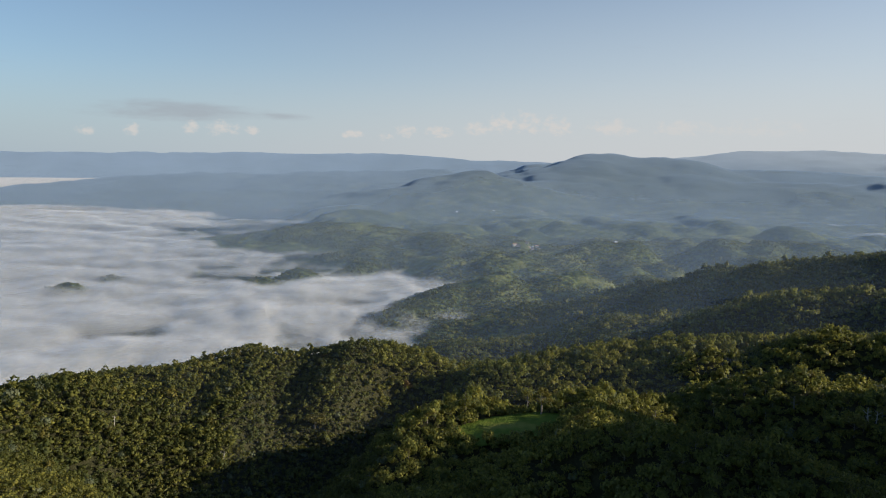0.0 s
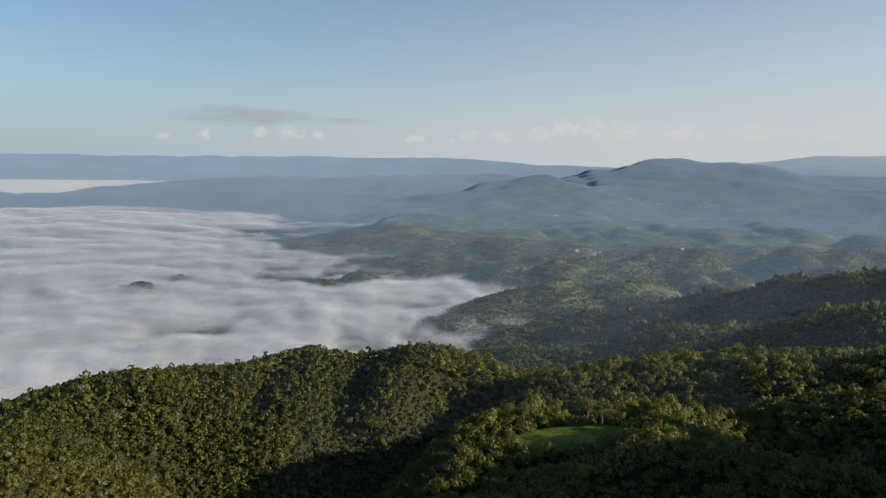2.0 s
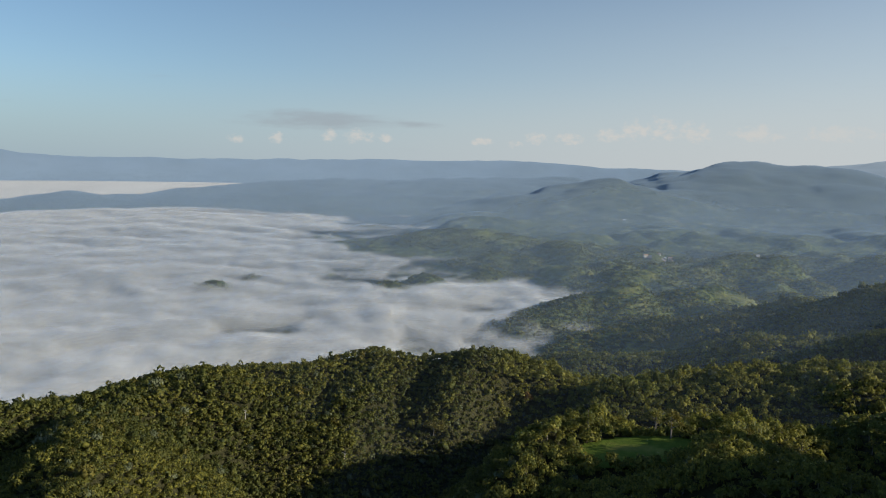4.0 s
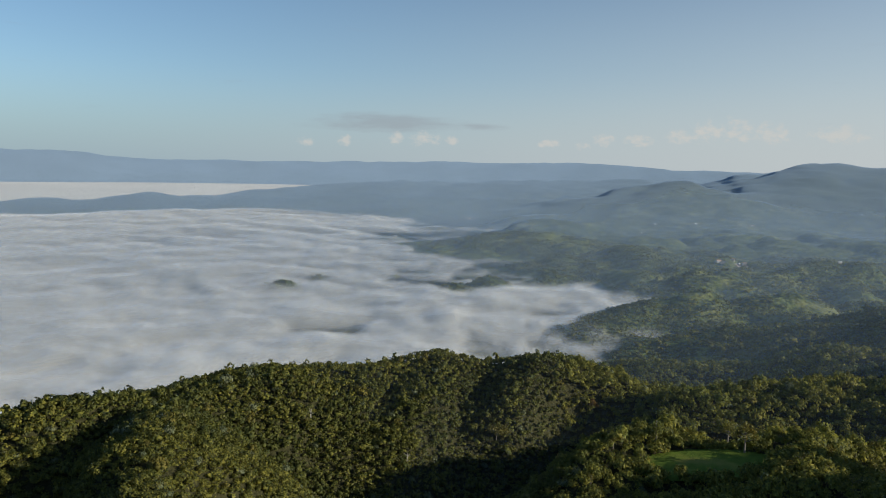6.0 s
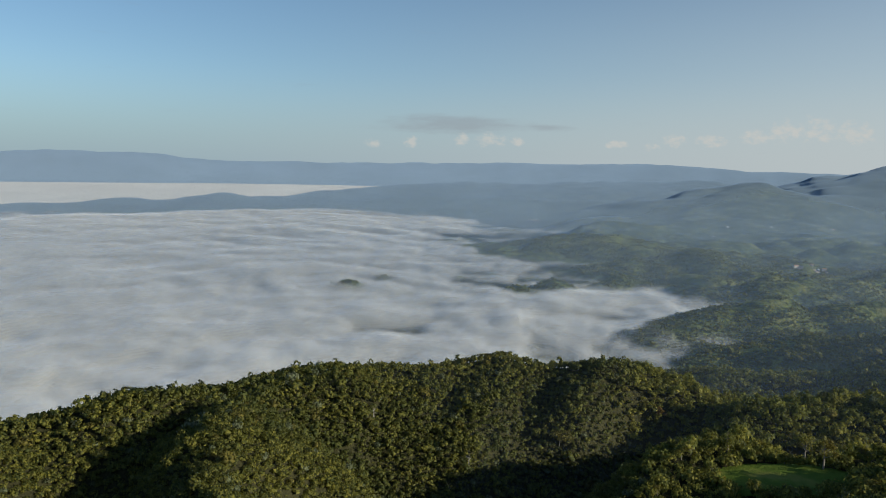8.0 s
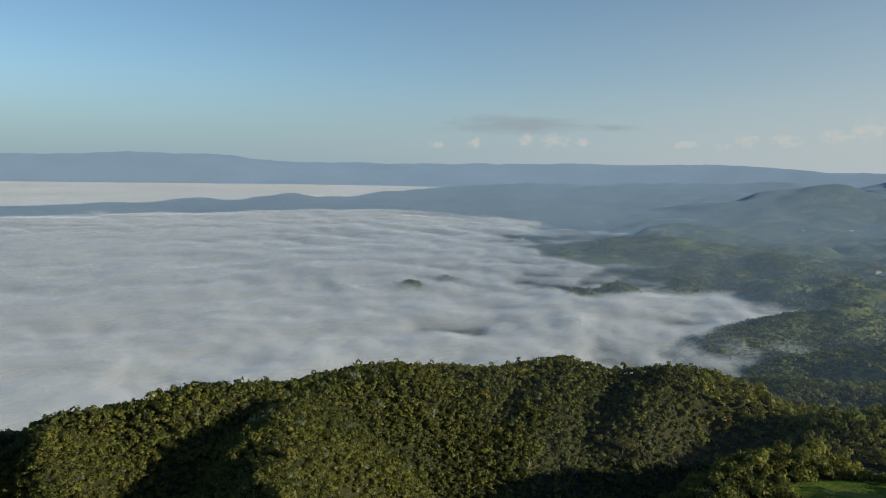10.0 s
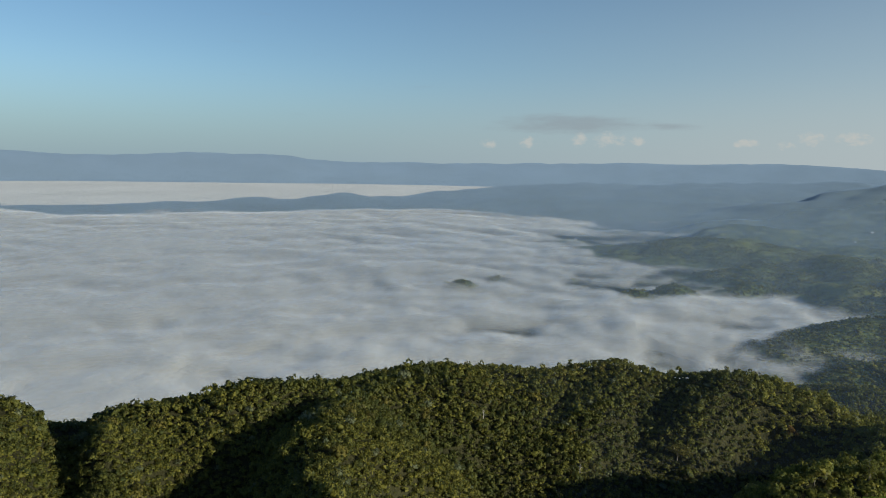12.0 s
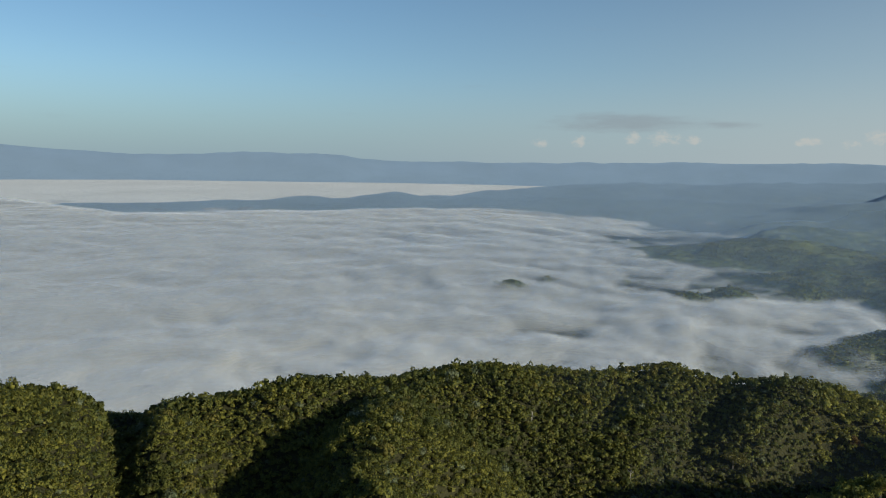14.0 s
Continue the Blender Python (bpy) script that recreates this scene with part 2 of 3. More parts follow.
# gullies cut into the hills: bearings and distances along the cut, its depth and half width
CUTS = ((((-58.3, 340), (-58.0, 262), (-58.2, 215), (-57.5, 165)), 17, 9), (((-23.5, 345), (-24.5, 315), (-25.5, 280)), 4, 9),
        (((-11.8, 360), (-13.0, 330), (-14.0, 285)), 4, 9), (((-4.0, 350), (-5.0, 325), (-6.0, 285)), 4, 9), (((-50, 262), (-48.5, 225), (-45, 185)), 15, 18),
        (((38, 455), (25, 460), (17, 465), (9, 468), (2, 460), (-2, 440)), 15, 22), (((34, 565), (24, 600), (15, 630), (7, 630), (1, 610)), 9, 20), (((33, 362), (23, 345), (13, 325), (4, 312)), 9, 11), (((-2.5, 335), (-8, 298), (-13, 262), (-20, 232), (-28, 205)), 22, 24))
FAR = {
    "low_ridge": (((-63, 2750, -3.45), (-54, 2750, -3.3), (-48.3, 2800, -3.0), (-40.0, 2850, -2.85), (-38.9, 2850, -2.3), (-37.8, 2860, -2.75), (-35, 2900, -2.5), (-30.4, 2950, -2.1), (-25, 3050, -1.6),
                   (-21.5, 3150, -1.2), (-15.2, 3250, -1.1), (-8.6, 3350, -0.8), (0, 3450, -0.7)), 0.14, 0.2, 14),
    "peak": (((-4, 2600, -2.1), (0.6, 2620, -1.1), (2.9, 2620, -0.8), (4.9, 2700, -1.35), (9, 2750, -1.5), (16, 2800, -1.2), (24, 2900, -0.9), (34, 2950, -0.9), (60, 3000, -1.0)), 0.2, 0.3, 40),
    "mountain": (((2, 3150, -2.9), (6.6, 3250, -1.9), (8.4, 3270, -0.8), (10.2, 3280, 0.2), (12.4, 3300, 0.8), (15, 3320, 0.68), (17.5, 3300, 0.82), (19.4, 3320, 0.2), (22.5, 3350, -0.1), (28, 3400, -0.1),
                  (32.2, 3400, -0.4), (60, 3400, -0.5)), 0.25, 0.28, 90),
    "horizon": (((-150, 4700, 0.9), (-85, 4700, 1.0), (-67, 4700, 0.75), (-58.5, 4700, 0.3), (-49, 4700, 0.62), (-44.3, 4700, 0.64), (-39.7, 4700, 0.18), (-29.6, 4700, 0.23),
                 (-17.3, 4700, 0.42), (-11.3, 4700, 0.5), (-5.6, 4700, 0.57), (0, 4700, 0.3), (9, 4700, 0.0), (20, 4700, 0.0)), 0.5, 0.2, 60),
    "pale_range": (((17, 4600, 0.4), (19.2, 4600, 0.74), (23.2, 4600, 1.28), (28, 4600, 1.33), (32, 4600, 1.12), (60, 4600, 1.0), (150, 4600, 0.9)), 0.2, 0.2, 50),
}


def crest(X, Y, rows, near, far, w):
    best = np.full_like(X, -400.0)
    R = np.hypot(X, Y)
    pts = [spot(*row) for row in rows]
    for (x0, y0, z0), (x1, y1, z1) in zip(pts, pts[1:]):
        dx, dy = x1 - x0, y1 - y0
        t = np.clip(((X - x0) * dx + (Y - y0) * dy) / (dx * dx + dy * dy), 0, 1)
        cx, cy = x0 + t * dx, y0 + t * dy
        d = np.hypot(X - cx, Y - cy)
        k = near + (far - near) * (0.5 + 0.5 * np.clip((R - np.hypot(cx, cy)) / (d + 1.0), -1, 1))
        best = np.maximum(best, z0 + t * (z1 - z0) - k * (np.sqrt(d * d + w * w) - w))
    return best


CANOPY = 4.0
MEADOW = (26.0, 250.0)


def meadow_at(X, Y):
    """How deep inside the clearing a place lies, in metres."""
    x, y = X - MEADOW[0], Y - MEADOW[1]
    return 1 - np.hypot((x * 0.97 + y * 0.25) / 21.0, (y * 0.97 - x * 0.25) / 11.5)


def land(X, Y):
    """The height of the ground."""
    R = np.hypot(X, Y)
    near = [crest(X, Y, *row) - CANOPY for row in RIDGES.values()]
    valley = [crest(X, Y, *row) - CANOPY for row in VALLEY.values()]
    for az, d, el, w in ISLES:
        x, y, z = spot(az, d, el)
        valley.append(z - CANOPY - 4 - 34 * (1 - np.exp(-((X - x) ** 2 + (Y - y) ** 2) / (2 * w * w))))
    hillocks = 57 + 22 * fbm(X + 300, Y, 270, 3, 5, humps=True) + 6 * fbm(X, Y, 110, 2, 9)
    hillocks = hillocks - 36 * smooth(-X - 0.34 * (Y - 759) + 30, -100, 130) * smooth(R, 450, 700)
    hillocks = hillocks - 40 * (1 - smooth(R, 900, 1150)) * (1 - smooth(np.degrees(np.arctan2(X, Y)), 4, 12))
    hillocks = hillocks - 30 * smooth(-np.degrees(np.arctan2(X, Y)), 33, 43) * smooth(R, 450, 700)
    far = [crest(X, Y, *row) for row in FAR.values()]
    gullies = fbm(X, Y, 330, 2, 21, humps=True)
    soft = 2.5
    cut = np.zeros_like(X)
    for way, depth, half in CUTS:
        pts = [spot(az, d, 0) for az, d in way]
        for (x0, y0, _), (x1, y1, _) in zip(pts, pts[1:]):
            t = np.clip(((X - x0) * (x1 - x0) + (Y - y0) * (y1 - y0)) / ((x1 - x0) ** 2 + (y1 - y0) ** 2), 0, 1)
            off = np.hypot(X - x0 - t * (x1 - x0), Y - y0 - t * (y1 - y0))
            cut = np.maximum(cut, depth * np.exp(-(off / half) ** 2))
    stack = near + valley + [hillocks]
    top = np.max(stack, axis=0)
    z = top + soft * np.log(sum(np.exp(np.maximum((s - top) / soft, -40)) for s in stack)) - 1.0
    z = z - cut
    rolling = 14 * fbm(X, Y + 40, 150, 2, 15, humps=True) + 8 * fbm(X, Y, 66, 2, 17, humps=True)
    edge = (1 - smooth(np.degrees(np.arctan2(X, Y)), -4, 9)) * (1 - smooth(R, 880, 1080))
    misty = smooth(-X - 0.34 * (Y - 759) + 30, -60, 160)
    z = z + rolling * (1 - 0.85 * edge) * (1 - 0.7 * misty) * smooth(R, 640, 780) * (1 - smooth(R, 1700, 2300))
    f = np.max(far, axis=0)
    z = np.where(R > 1500, np.maximum(z, 0), z)
    rise = np.maximum(f - 40, 0)
    f = f + 7 * fbm(X, Y, 130, 2, 27, humps=True) * np.clip(rise / 60, 0, 1) + gullies * np.clip(rise * 0.22, 0, 12) - np.clip(rise * 0.1, 0, 10)
    f = f + 12 * fbm(X, Y + 90, 250, 2, 63, humps=True) * np.clip(rise / 30, 0, 1) * (1 - smooth(R, 2250, 2700)) * smooth(R, 1400, 1800)
    f = np.where(R > 3800, f - (f - np.max(far, axis=0)) * 0.4 * smooth(R, 3800, 4200), f)
    top = np.maximum(z, f)
    z = top + 8 * np.log(np.exp((z - top) / 8) + np.exp((f - top) / 8))
    lumps = (5.0 + 4.0 * smooth(X, 0, 120)) * fbm(X, Y, 66, 3, 31, humps=True) + 1.2 * fbm(X, Y, 22, 2, 37)
    z = z + (lumps * (1 - 0.6 * smooth(R, 600, 800)) - 1.0) * (1 - smooth(meadow_at(X, Y), -0.9, -0.1)) * smooth(R, 60, 150) * (1 - smooth(R, 1500, 2500))
    bench = smooth(meadow_at(X, Y), -0.75, 0.0)
    z = z + (121.5 + 0.10 * (X - MEADOW[0]) - z) * bench
    crowns = 4.0 + 1.7 * fbm(X, Y, 16, 2, 41, humps=True)
    return z + crowns * smooth(R, 640, 760) * (1 - 0.5 * smooth(R, 2000, 3000))


def sheet(name, azimuths, radii, height, mat, closed=True, keep=None):
    A, R = np.meshgrid(np.radians(azimuths), radii)
    X, Y = R * np.sin(A), R * np.cos(A)
    co = np.stack([X, Y, height(X, Y)], -1).reshape(-1, 3)
    nr, na = A.shape
    i, j = np.meshgrid(np.arange(nr - 1), np.arange(na if closed else na - 1), indexing="ij")
    k = (j + 1) % na
    quads = np.stack([i * na + j, i * na + k, (i + 1) * na + k, (i + 1) * na + j], -1).reshape(-1, 4)[:, ::-1]
    if keep is not None:
        quads = quads[keep(*co.T)[quads].any(1)]
        used, quads = np.unique(quads, return_inverse=True)
        co, quads = co[used], quads.reshape(-1, 4)
    ob = new(name, from_arrays(name, co, quads.reshape(-1), np.full(len(quads), 4), mat))
    ob.data.polygons.foreach_set("use_smooth", np.ones(len(quads), bool))
    return ob


def from_arrays(name, co, loops, sizes, mat, normals=None):
    me = bpy.data.meshes.new(name)
    me.vertices.add(len(co))
    me.vertices.foreach_set("co", np.ascontiguousarray(co, np.float32).ravel())
    me.loops.add(len(loops))
    me.loops.foreach_set("vertex_index", np.ascontiguousarray(loops, np.int32))
    me.polygons.add(len(sizes))
    starts = np.concatenate([[0], np.cumsum(sizes)[:-1]])
    me.polygons.foreach_set("loop_start", starts.astype(np.int32))
    me.polygons.foreach_set("loop_total", np.asarray(sizes, np.int32))
    me.materials.append(mat)
    me.update(calc_edges=True)
    if normals is not None:
        me.polygons.foreach_set("use_smooth", np.ones(len(sizes), bool))
        me.attributes.new("custom_normal", "FLOAT_VECTOR", "POINT").data.foreach_set("vector", np.ascontiguousarray(normals, np.float32).ravel())
        me.update()
    return me


AZ = np.concatenate([np.arange(-80, 46, 0.38), np.arange(46, 280, 6.0)])
RINGS = np.concatenate([420 * 1.007 ** np.arange(262), np.linspace(2650, 3450, 50), np.linspace(3480, 4960, 46)])
RADII = np.concatenate([[0.5], 20 * 1.024 ** np.arange(128), RINGS])
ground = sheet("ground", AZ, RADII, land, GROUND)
tagged(ground, "wooded hills and wide misty valley ground", "ground", kind="structure")

# ---- painted haze sheets and fog ----
FOG_Z = 60.0


def haze_shell_height(X, Y):
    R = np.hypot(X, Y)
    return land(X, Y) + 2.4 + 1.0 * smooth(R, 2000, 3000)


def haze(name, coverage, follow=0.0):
    """Stand-in for lit air, the haze put into a sheet's colour: so much of it hides what lies behind, the rest is
    clear.
    """
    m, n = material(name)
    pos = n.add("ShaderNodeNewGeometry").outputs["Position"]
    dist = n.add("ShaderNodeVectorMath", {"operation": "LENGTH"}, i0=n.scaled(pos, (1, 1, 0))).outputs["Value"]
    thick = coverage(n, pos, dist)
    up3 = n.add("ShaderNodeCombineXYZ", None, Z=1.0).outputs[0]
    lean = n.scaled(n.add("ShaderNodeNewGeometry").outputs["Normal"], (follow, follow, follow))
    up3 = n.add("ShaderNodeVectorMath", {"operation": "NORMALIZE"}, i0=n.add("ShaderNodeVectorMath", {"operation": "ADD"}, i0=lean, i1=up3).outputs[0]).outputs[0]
    # paler at the far right: brighter haze towards the sun, put into the colour
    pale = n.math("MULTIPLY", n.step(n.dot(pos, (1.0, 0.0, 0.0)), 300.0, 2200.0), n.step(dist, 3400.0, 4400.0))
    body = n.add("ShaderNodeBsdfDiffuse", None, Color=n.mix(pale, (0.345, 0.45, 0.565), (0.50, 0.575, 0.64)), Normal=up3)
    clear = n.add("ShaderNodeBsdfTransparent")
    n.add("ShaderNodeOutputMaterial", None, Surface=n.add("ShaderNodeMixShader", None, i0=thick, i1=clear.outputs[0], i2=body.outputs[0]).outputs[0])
    return m


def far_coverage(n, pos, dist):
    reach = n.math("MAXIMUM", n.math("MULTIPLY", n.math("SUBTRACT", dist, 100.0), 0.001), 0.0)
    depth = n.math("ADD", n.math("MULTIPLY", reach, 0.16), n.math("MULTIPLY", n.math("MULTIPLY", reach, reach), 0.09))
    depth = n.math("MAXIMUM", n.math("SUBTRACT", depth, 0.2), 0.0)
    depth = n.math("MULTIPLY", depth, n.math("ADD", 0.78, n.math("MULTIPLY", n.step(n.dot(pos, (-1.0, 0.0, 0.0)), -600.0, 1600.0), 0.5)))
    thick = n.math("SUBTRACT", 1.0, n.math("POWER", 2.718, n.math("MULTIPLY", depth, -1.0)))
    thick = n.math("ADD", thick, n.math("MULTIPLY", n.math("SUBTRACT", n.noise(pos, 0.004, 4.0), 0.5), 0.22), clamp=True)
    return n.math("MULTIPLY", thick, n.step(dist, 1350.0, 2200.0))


# added shell just above the far ground, coloured as the haze of distance
mist = sheet("mist", AZ, RINGS[RINGS > 1330], haze_shell_height, haze("far_haze_shell", far_coverage, 0.1))
tagged(mist, "shell over the far land painted with the blue haze of distance", "mist", kind="stuff")

# stand-in for the valley's hazy air: thin sloping layers added one behind the other
VEILS = [75, 160, 250, 350, 460, 580, 710, 850, 1000, 1160, 1330]


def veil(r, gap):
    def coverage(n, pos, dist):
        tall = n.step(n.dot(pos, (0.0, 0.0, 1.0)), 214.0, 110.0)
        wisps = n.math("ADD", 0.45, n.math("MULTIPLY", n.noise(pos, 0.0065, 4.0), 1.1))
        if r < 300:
            # more on the right, to lift the dark shade there
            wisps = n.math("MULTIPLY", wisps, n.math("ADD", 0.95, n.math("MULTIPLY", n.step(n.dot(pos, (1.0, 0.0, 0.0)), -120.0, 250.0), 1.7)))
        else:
            # less on the left, to leave the fog there brighter
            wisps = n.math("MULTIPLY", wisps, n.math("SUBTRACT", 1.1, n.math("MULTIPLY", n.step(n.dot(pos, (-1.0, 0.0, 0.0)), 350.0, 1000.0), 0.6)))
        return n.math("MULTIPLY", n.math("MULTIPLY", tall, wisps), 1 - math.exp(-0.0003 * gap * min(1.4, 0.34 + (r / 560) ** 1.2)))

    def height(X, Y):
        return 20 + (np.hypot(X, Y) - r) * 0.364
    ob = sheet("mist", np.arange(-84, 47, 1.0), np.linspace(max(r, 40), r + 535, 12), height, haze("valley_haze_sheet", coverage), closed=False)
    return tagged(ob, "thin sloping sheet painted as hazy air over the valley", "mist", kind="stuff")


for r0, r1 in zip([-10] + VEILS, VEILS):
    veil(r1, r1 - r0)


FOG_LAYERS = 14
# openings in the fog over low ground: place, and half widths across and along
GAPS = ((-900, 1150, 150, 60), (-880, 1330, 150, 70), (-830, 1530, 150, 60), (-650, 1670, 170, 50), (-530, 1010, 80, 26), (-440, 900, 70, 24),
        (-320, 990, 50, 28), (-235, 965, 55, 30), (-130, 1010, 70, 50), (-104, 805, 36, 22), (-281, 640, 55, 30), (-330, 1420, 150, 60), (-45, 655, 85, 60))


def fog_material(level):
    """One thin layer of the fog: the higher it lies, the fewer tufts reach it."""
    m, n = material("fog")
    pos = n.add("ShaderNodeNewGeometry").outputs["Position"]
    flat = n.scaled(pos, (1, 1, 0))
    side = n.math("ADD", n.dot(pos, (-1.0, -0.34, 0.0)), 30 + 0.34 * 759)      # metres into the fog from its ragged edge
    dist = n.add("ShaderNodeVectorMath", {"operation": "LENGTH"}, i0=flat).outputs["Value"]
    tall = n.scaled(pos, (1.0, 0.85, 1.7))
    wide = n.noise(pos, 0.0021, 2.0, 0.5)
    banks = n.noise(tall, 0.0078, 2.0, 0.5, 0.3)
    tufts = n.noise(tall, 0.019, 4.0, 0.58, 0.25)
    d = n.math("MULTIPLY", n.math("SUBTRACT", wide, 0.5), 2.0)
    d = n.math("ADD", d, n.math("MULTIPLY", n.math("SUBTRACT", banks, 0.5), 2.7))
    d = n.math("ADD", d, n.math("MULTIPLY", n.math("SUBTRACT", tufts, 0.5), 2.7))
    d = n.math("ADD", d, n.math("MULTIPLY", n.step(side, 0.0, 900.0), 1.9))
    d = n.math("ADD", d, n.math("MULTIPLY", n.step(n.dot(pos, (-0.75, -0.66, 0.0)), -700.0, -250.0), 0.5))
    bank = n.add("ShaderNodeVectorMath", {"operation": "DISTANCE"}, i0=flat, i1=(-70.0, 860.0, 0.0)).outputs["Value"]
    d = n.math("ADD", d, n.math("MULTIPLY", n.step(bank, 320.0, 60.0), 1.2))      # fog driven up the end of the valley
    for x, y, across, along in GAPS:
        off = n.add("ShaderNodeVectorMath", {"operation": "LENGTH"}, i0=n.scaled(n.add("ShaderNodeVectorMath", {"operation": "SUBTRACT"}, i0=flat, i1=(x, y, 0)).outputs[0], (1 / across, 1 / along, 0))).outputs["Value"]
        d = n.math("SUBTRACT", d, n.math("MULTIPLY", n.step(off, 1.6, 0.2), 0.8))
    rim = n.math("ADD", dist, n.math("MULTIPLY", n.math("SUBTRACT", tufts, 0.5), 500.0))
    west = n.step(n.dot(pos, (-0.469, -0.883, 0.0)), -160.0, 380.0)                # the bank runs on past the end of the low ridge
    end = n.math("ADD", 2330.0, n.math("ADD", n.math("MULTIPLY", west, 1100.0), n.math("MULTIPLY", n.step(n.dot(pos, (1.0, 0.0, 0.0)), -1900.0, -900.0), 680.0)))
    d = n.math("SUBTRACT", d, n.math("MULTIPLY", n.step(n.math("SUBTRACT", rim, end), -260.0, 160.0), 2.6))
    d = n.math("SUBTRACT", d, 2.3 * level / (FOG_LAYERS - 1))
    a = n.math("MULTIPLY", n.step(d, -0.3, 0.75), n.step(side, -200.0, -40.0))
    a = n.math("MULTIPLY", a, 0.27)
    up3 = n.add("ShaderNodeCombineXYZ", None, Z=1.0).outputs[0]
    soft = n.add("ShaderNodeBump", None, Strength=0.22, Distance=9.0, Height=d, Normal=up3).outputs[0]
    body = n.add("ShaderNodeBsdfDiffuse", None, Color=(0.97, 0.945, 0.89, 1), Normal=soft)
    clear = n.add("ShaderNodeBsdfTransparent")
    n.add("ShaderNodeOutputMaterial", None, Surface=n.add("ShaderNodeMixShader", None, i0=a, i1=clear.outputs[0], i2=body.outputs[0]).outputs[0])
    return m


scene.cycles.transparent_max_bounces = 40


def fog_height(level):
    def height(X, Y):
        R = np.hypot(X, Y)
        billow = fbm(X, 0.8 * Y, 120, 2, 50) * 4 + fbm(X, Y, 420, 2, 60) * 4
        return FOG_Z - 12 + 1.45 * level + billow * (1 - 0.6 * smooth(R, 1900, 2500)) + 3 * np.exp(-((X + 40) / 150) ** 2 - ((Y - 800) / 150) ** 2)
    return height


def foggy(X, Y, Z):
    return (30 - X - 0.34 * (Y - 759) > -200) & (Z > land(X, Y) - 12)


for level in range(FOG_LAYERS):
    ob = sheet("fog", np.arange(-85, 30, 0.8), 330 * np.exp(np.arange(0, 1.001, 1 / 110) * math.log(3700 / 330)), fog_height(level), fog_material(level), closed=False, keep=foggy)
    tagged(ob, "white morning fog filling the valley", "fog", kind="stuff")


def lake_fog_material():
    """The smooth fog of the far plain, behind the low ridge."""
    m, n = material("far_fog")
    pos = n.add("ShaderNodeNewGeometry").outputs["Position"]
    rolls = n.noise(n.scaled(pos, (1.0, 0.5, 1.0)), 0.004, 3.0, 0.5)
    a = n.math("ADD", 0.8, n.math("MULTIPLY", n.math("SUBTRACT", rolls, 0.5), 0.3), clamp=True)
    body = n.add("ShaderNodeBsdfDiffuse", None, Color=(0.80, 0.785, 0.75, 1), Normal=n.add("ShaderNodeCombineXYZ", None, Z=1.0).outputs[0])
    clear = n.add("ShaderNodeBsdfTransparent")
    n.add("ShaderNodeOutputMaterial", None, Surface=n.add("ShaderNodeMixShader", None, i0=a, i1=clear.outputs[0], i2=body.outputs[0]).outputs[0])
    return m


def lake_height(level):
    def height(X, Y):
        R = np.hypot(X, Y)
        return 40 + 2.5 * level + 55 * smooth(R, 2700, 4420)
    return height


for level in range(2):
    ob = sheet("fog", np.arange(-85, -8, 0.8), np.linspace(2860, 4520, 50), lake_height(level), lake_fog_material(), closed=False, keep=lambda X, Y, Z: Z > land(X, Y) - 10)
    tagged(ob, "smooth white fog over the far plain", "fog", kind="stuff")


# ---- the woods ----
def bearing(X, Y):
    return np.degrees(np.arctan2(X, Y))


def crown_cards(rng, cards, radius, height, base, size):
    """Leaf sprays on the lumps of a crown: three-cornered, turned outward. Returns points (cards, 3, 3)."""
    lumps = max(5, min(12, cards // 9))
    a = rng.uniform(0, 2 * math.pi, lumps)
    u = rng.uniform(0.0, 1.0, lumps)
    rr = radius * 0.62 * np.sqrt(1 - u * u * 0.8)
    centre = np.stack([rr * np.cos(a), rr * np.sin(a), base + height * (0.10 + 0.55 * u)], -1)
    grain = rng.uniform(0.30, 0.48, lumps) * radius
    k = rng.integers(0, lumps, cards)
    v = rng.normal(size=(cards, 3))
    v[:, 2] = np.abs(v[:, 2]) * 0.9 + 0.05
    v += 0.5 * (centre[k] - np.array([0, 0, base + height * 0.3])) / radius
    v /= np.linalg.norm(v, axis=1, keepdims=True)
    mid = centre[k] + v * grain[k, None] * rng.uniform(0.75, 1.1, (cards, 1))
    turn = v + rng.normal(scale=0.3, size=(cards, 3))
    turn /= np.linalg.norm(turn, axis=1, keepdims=True)
    side = np.cross(turn, rng.normal(size=(cards, 3)))
    side /= np.linalg.norm(side, axis=1, keepdims=True)
    other = np.cross(turn, side)
    pts = []
    for q in range(3):
        an = 2 * math.pi * q / 3 + rng.uniform(-0.5, 0.5, cards)
        le = size * rng.uniform(0.55, 1.3, cards)
        pts.append(mid + side * (np.cos(an) * le)[:, None] + other * (np.sin(an) * le)[:, None] + turn * (rng.uniform(-0.25, 0.25, cards) * size)[:, None])
    return np.stack(pts, 1), v


BALL_CO = np.array([(1, 0, 0), (0, 1, 0), (-1, 0, 0), (0, -1, 0), (0, 0, 1), (0, 0, -1)], float)
BALL_TRI = np.array([(k, (k + 1) % 4, 4) for k in range(4)] + [((k + 1) % 4, k, 5) for k in range(4)])


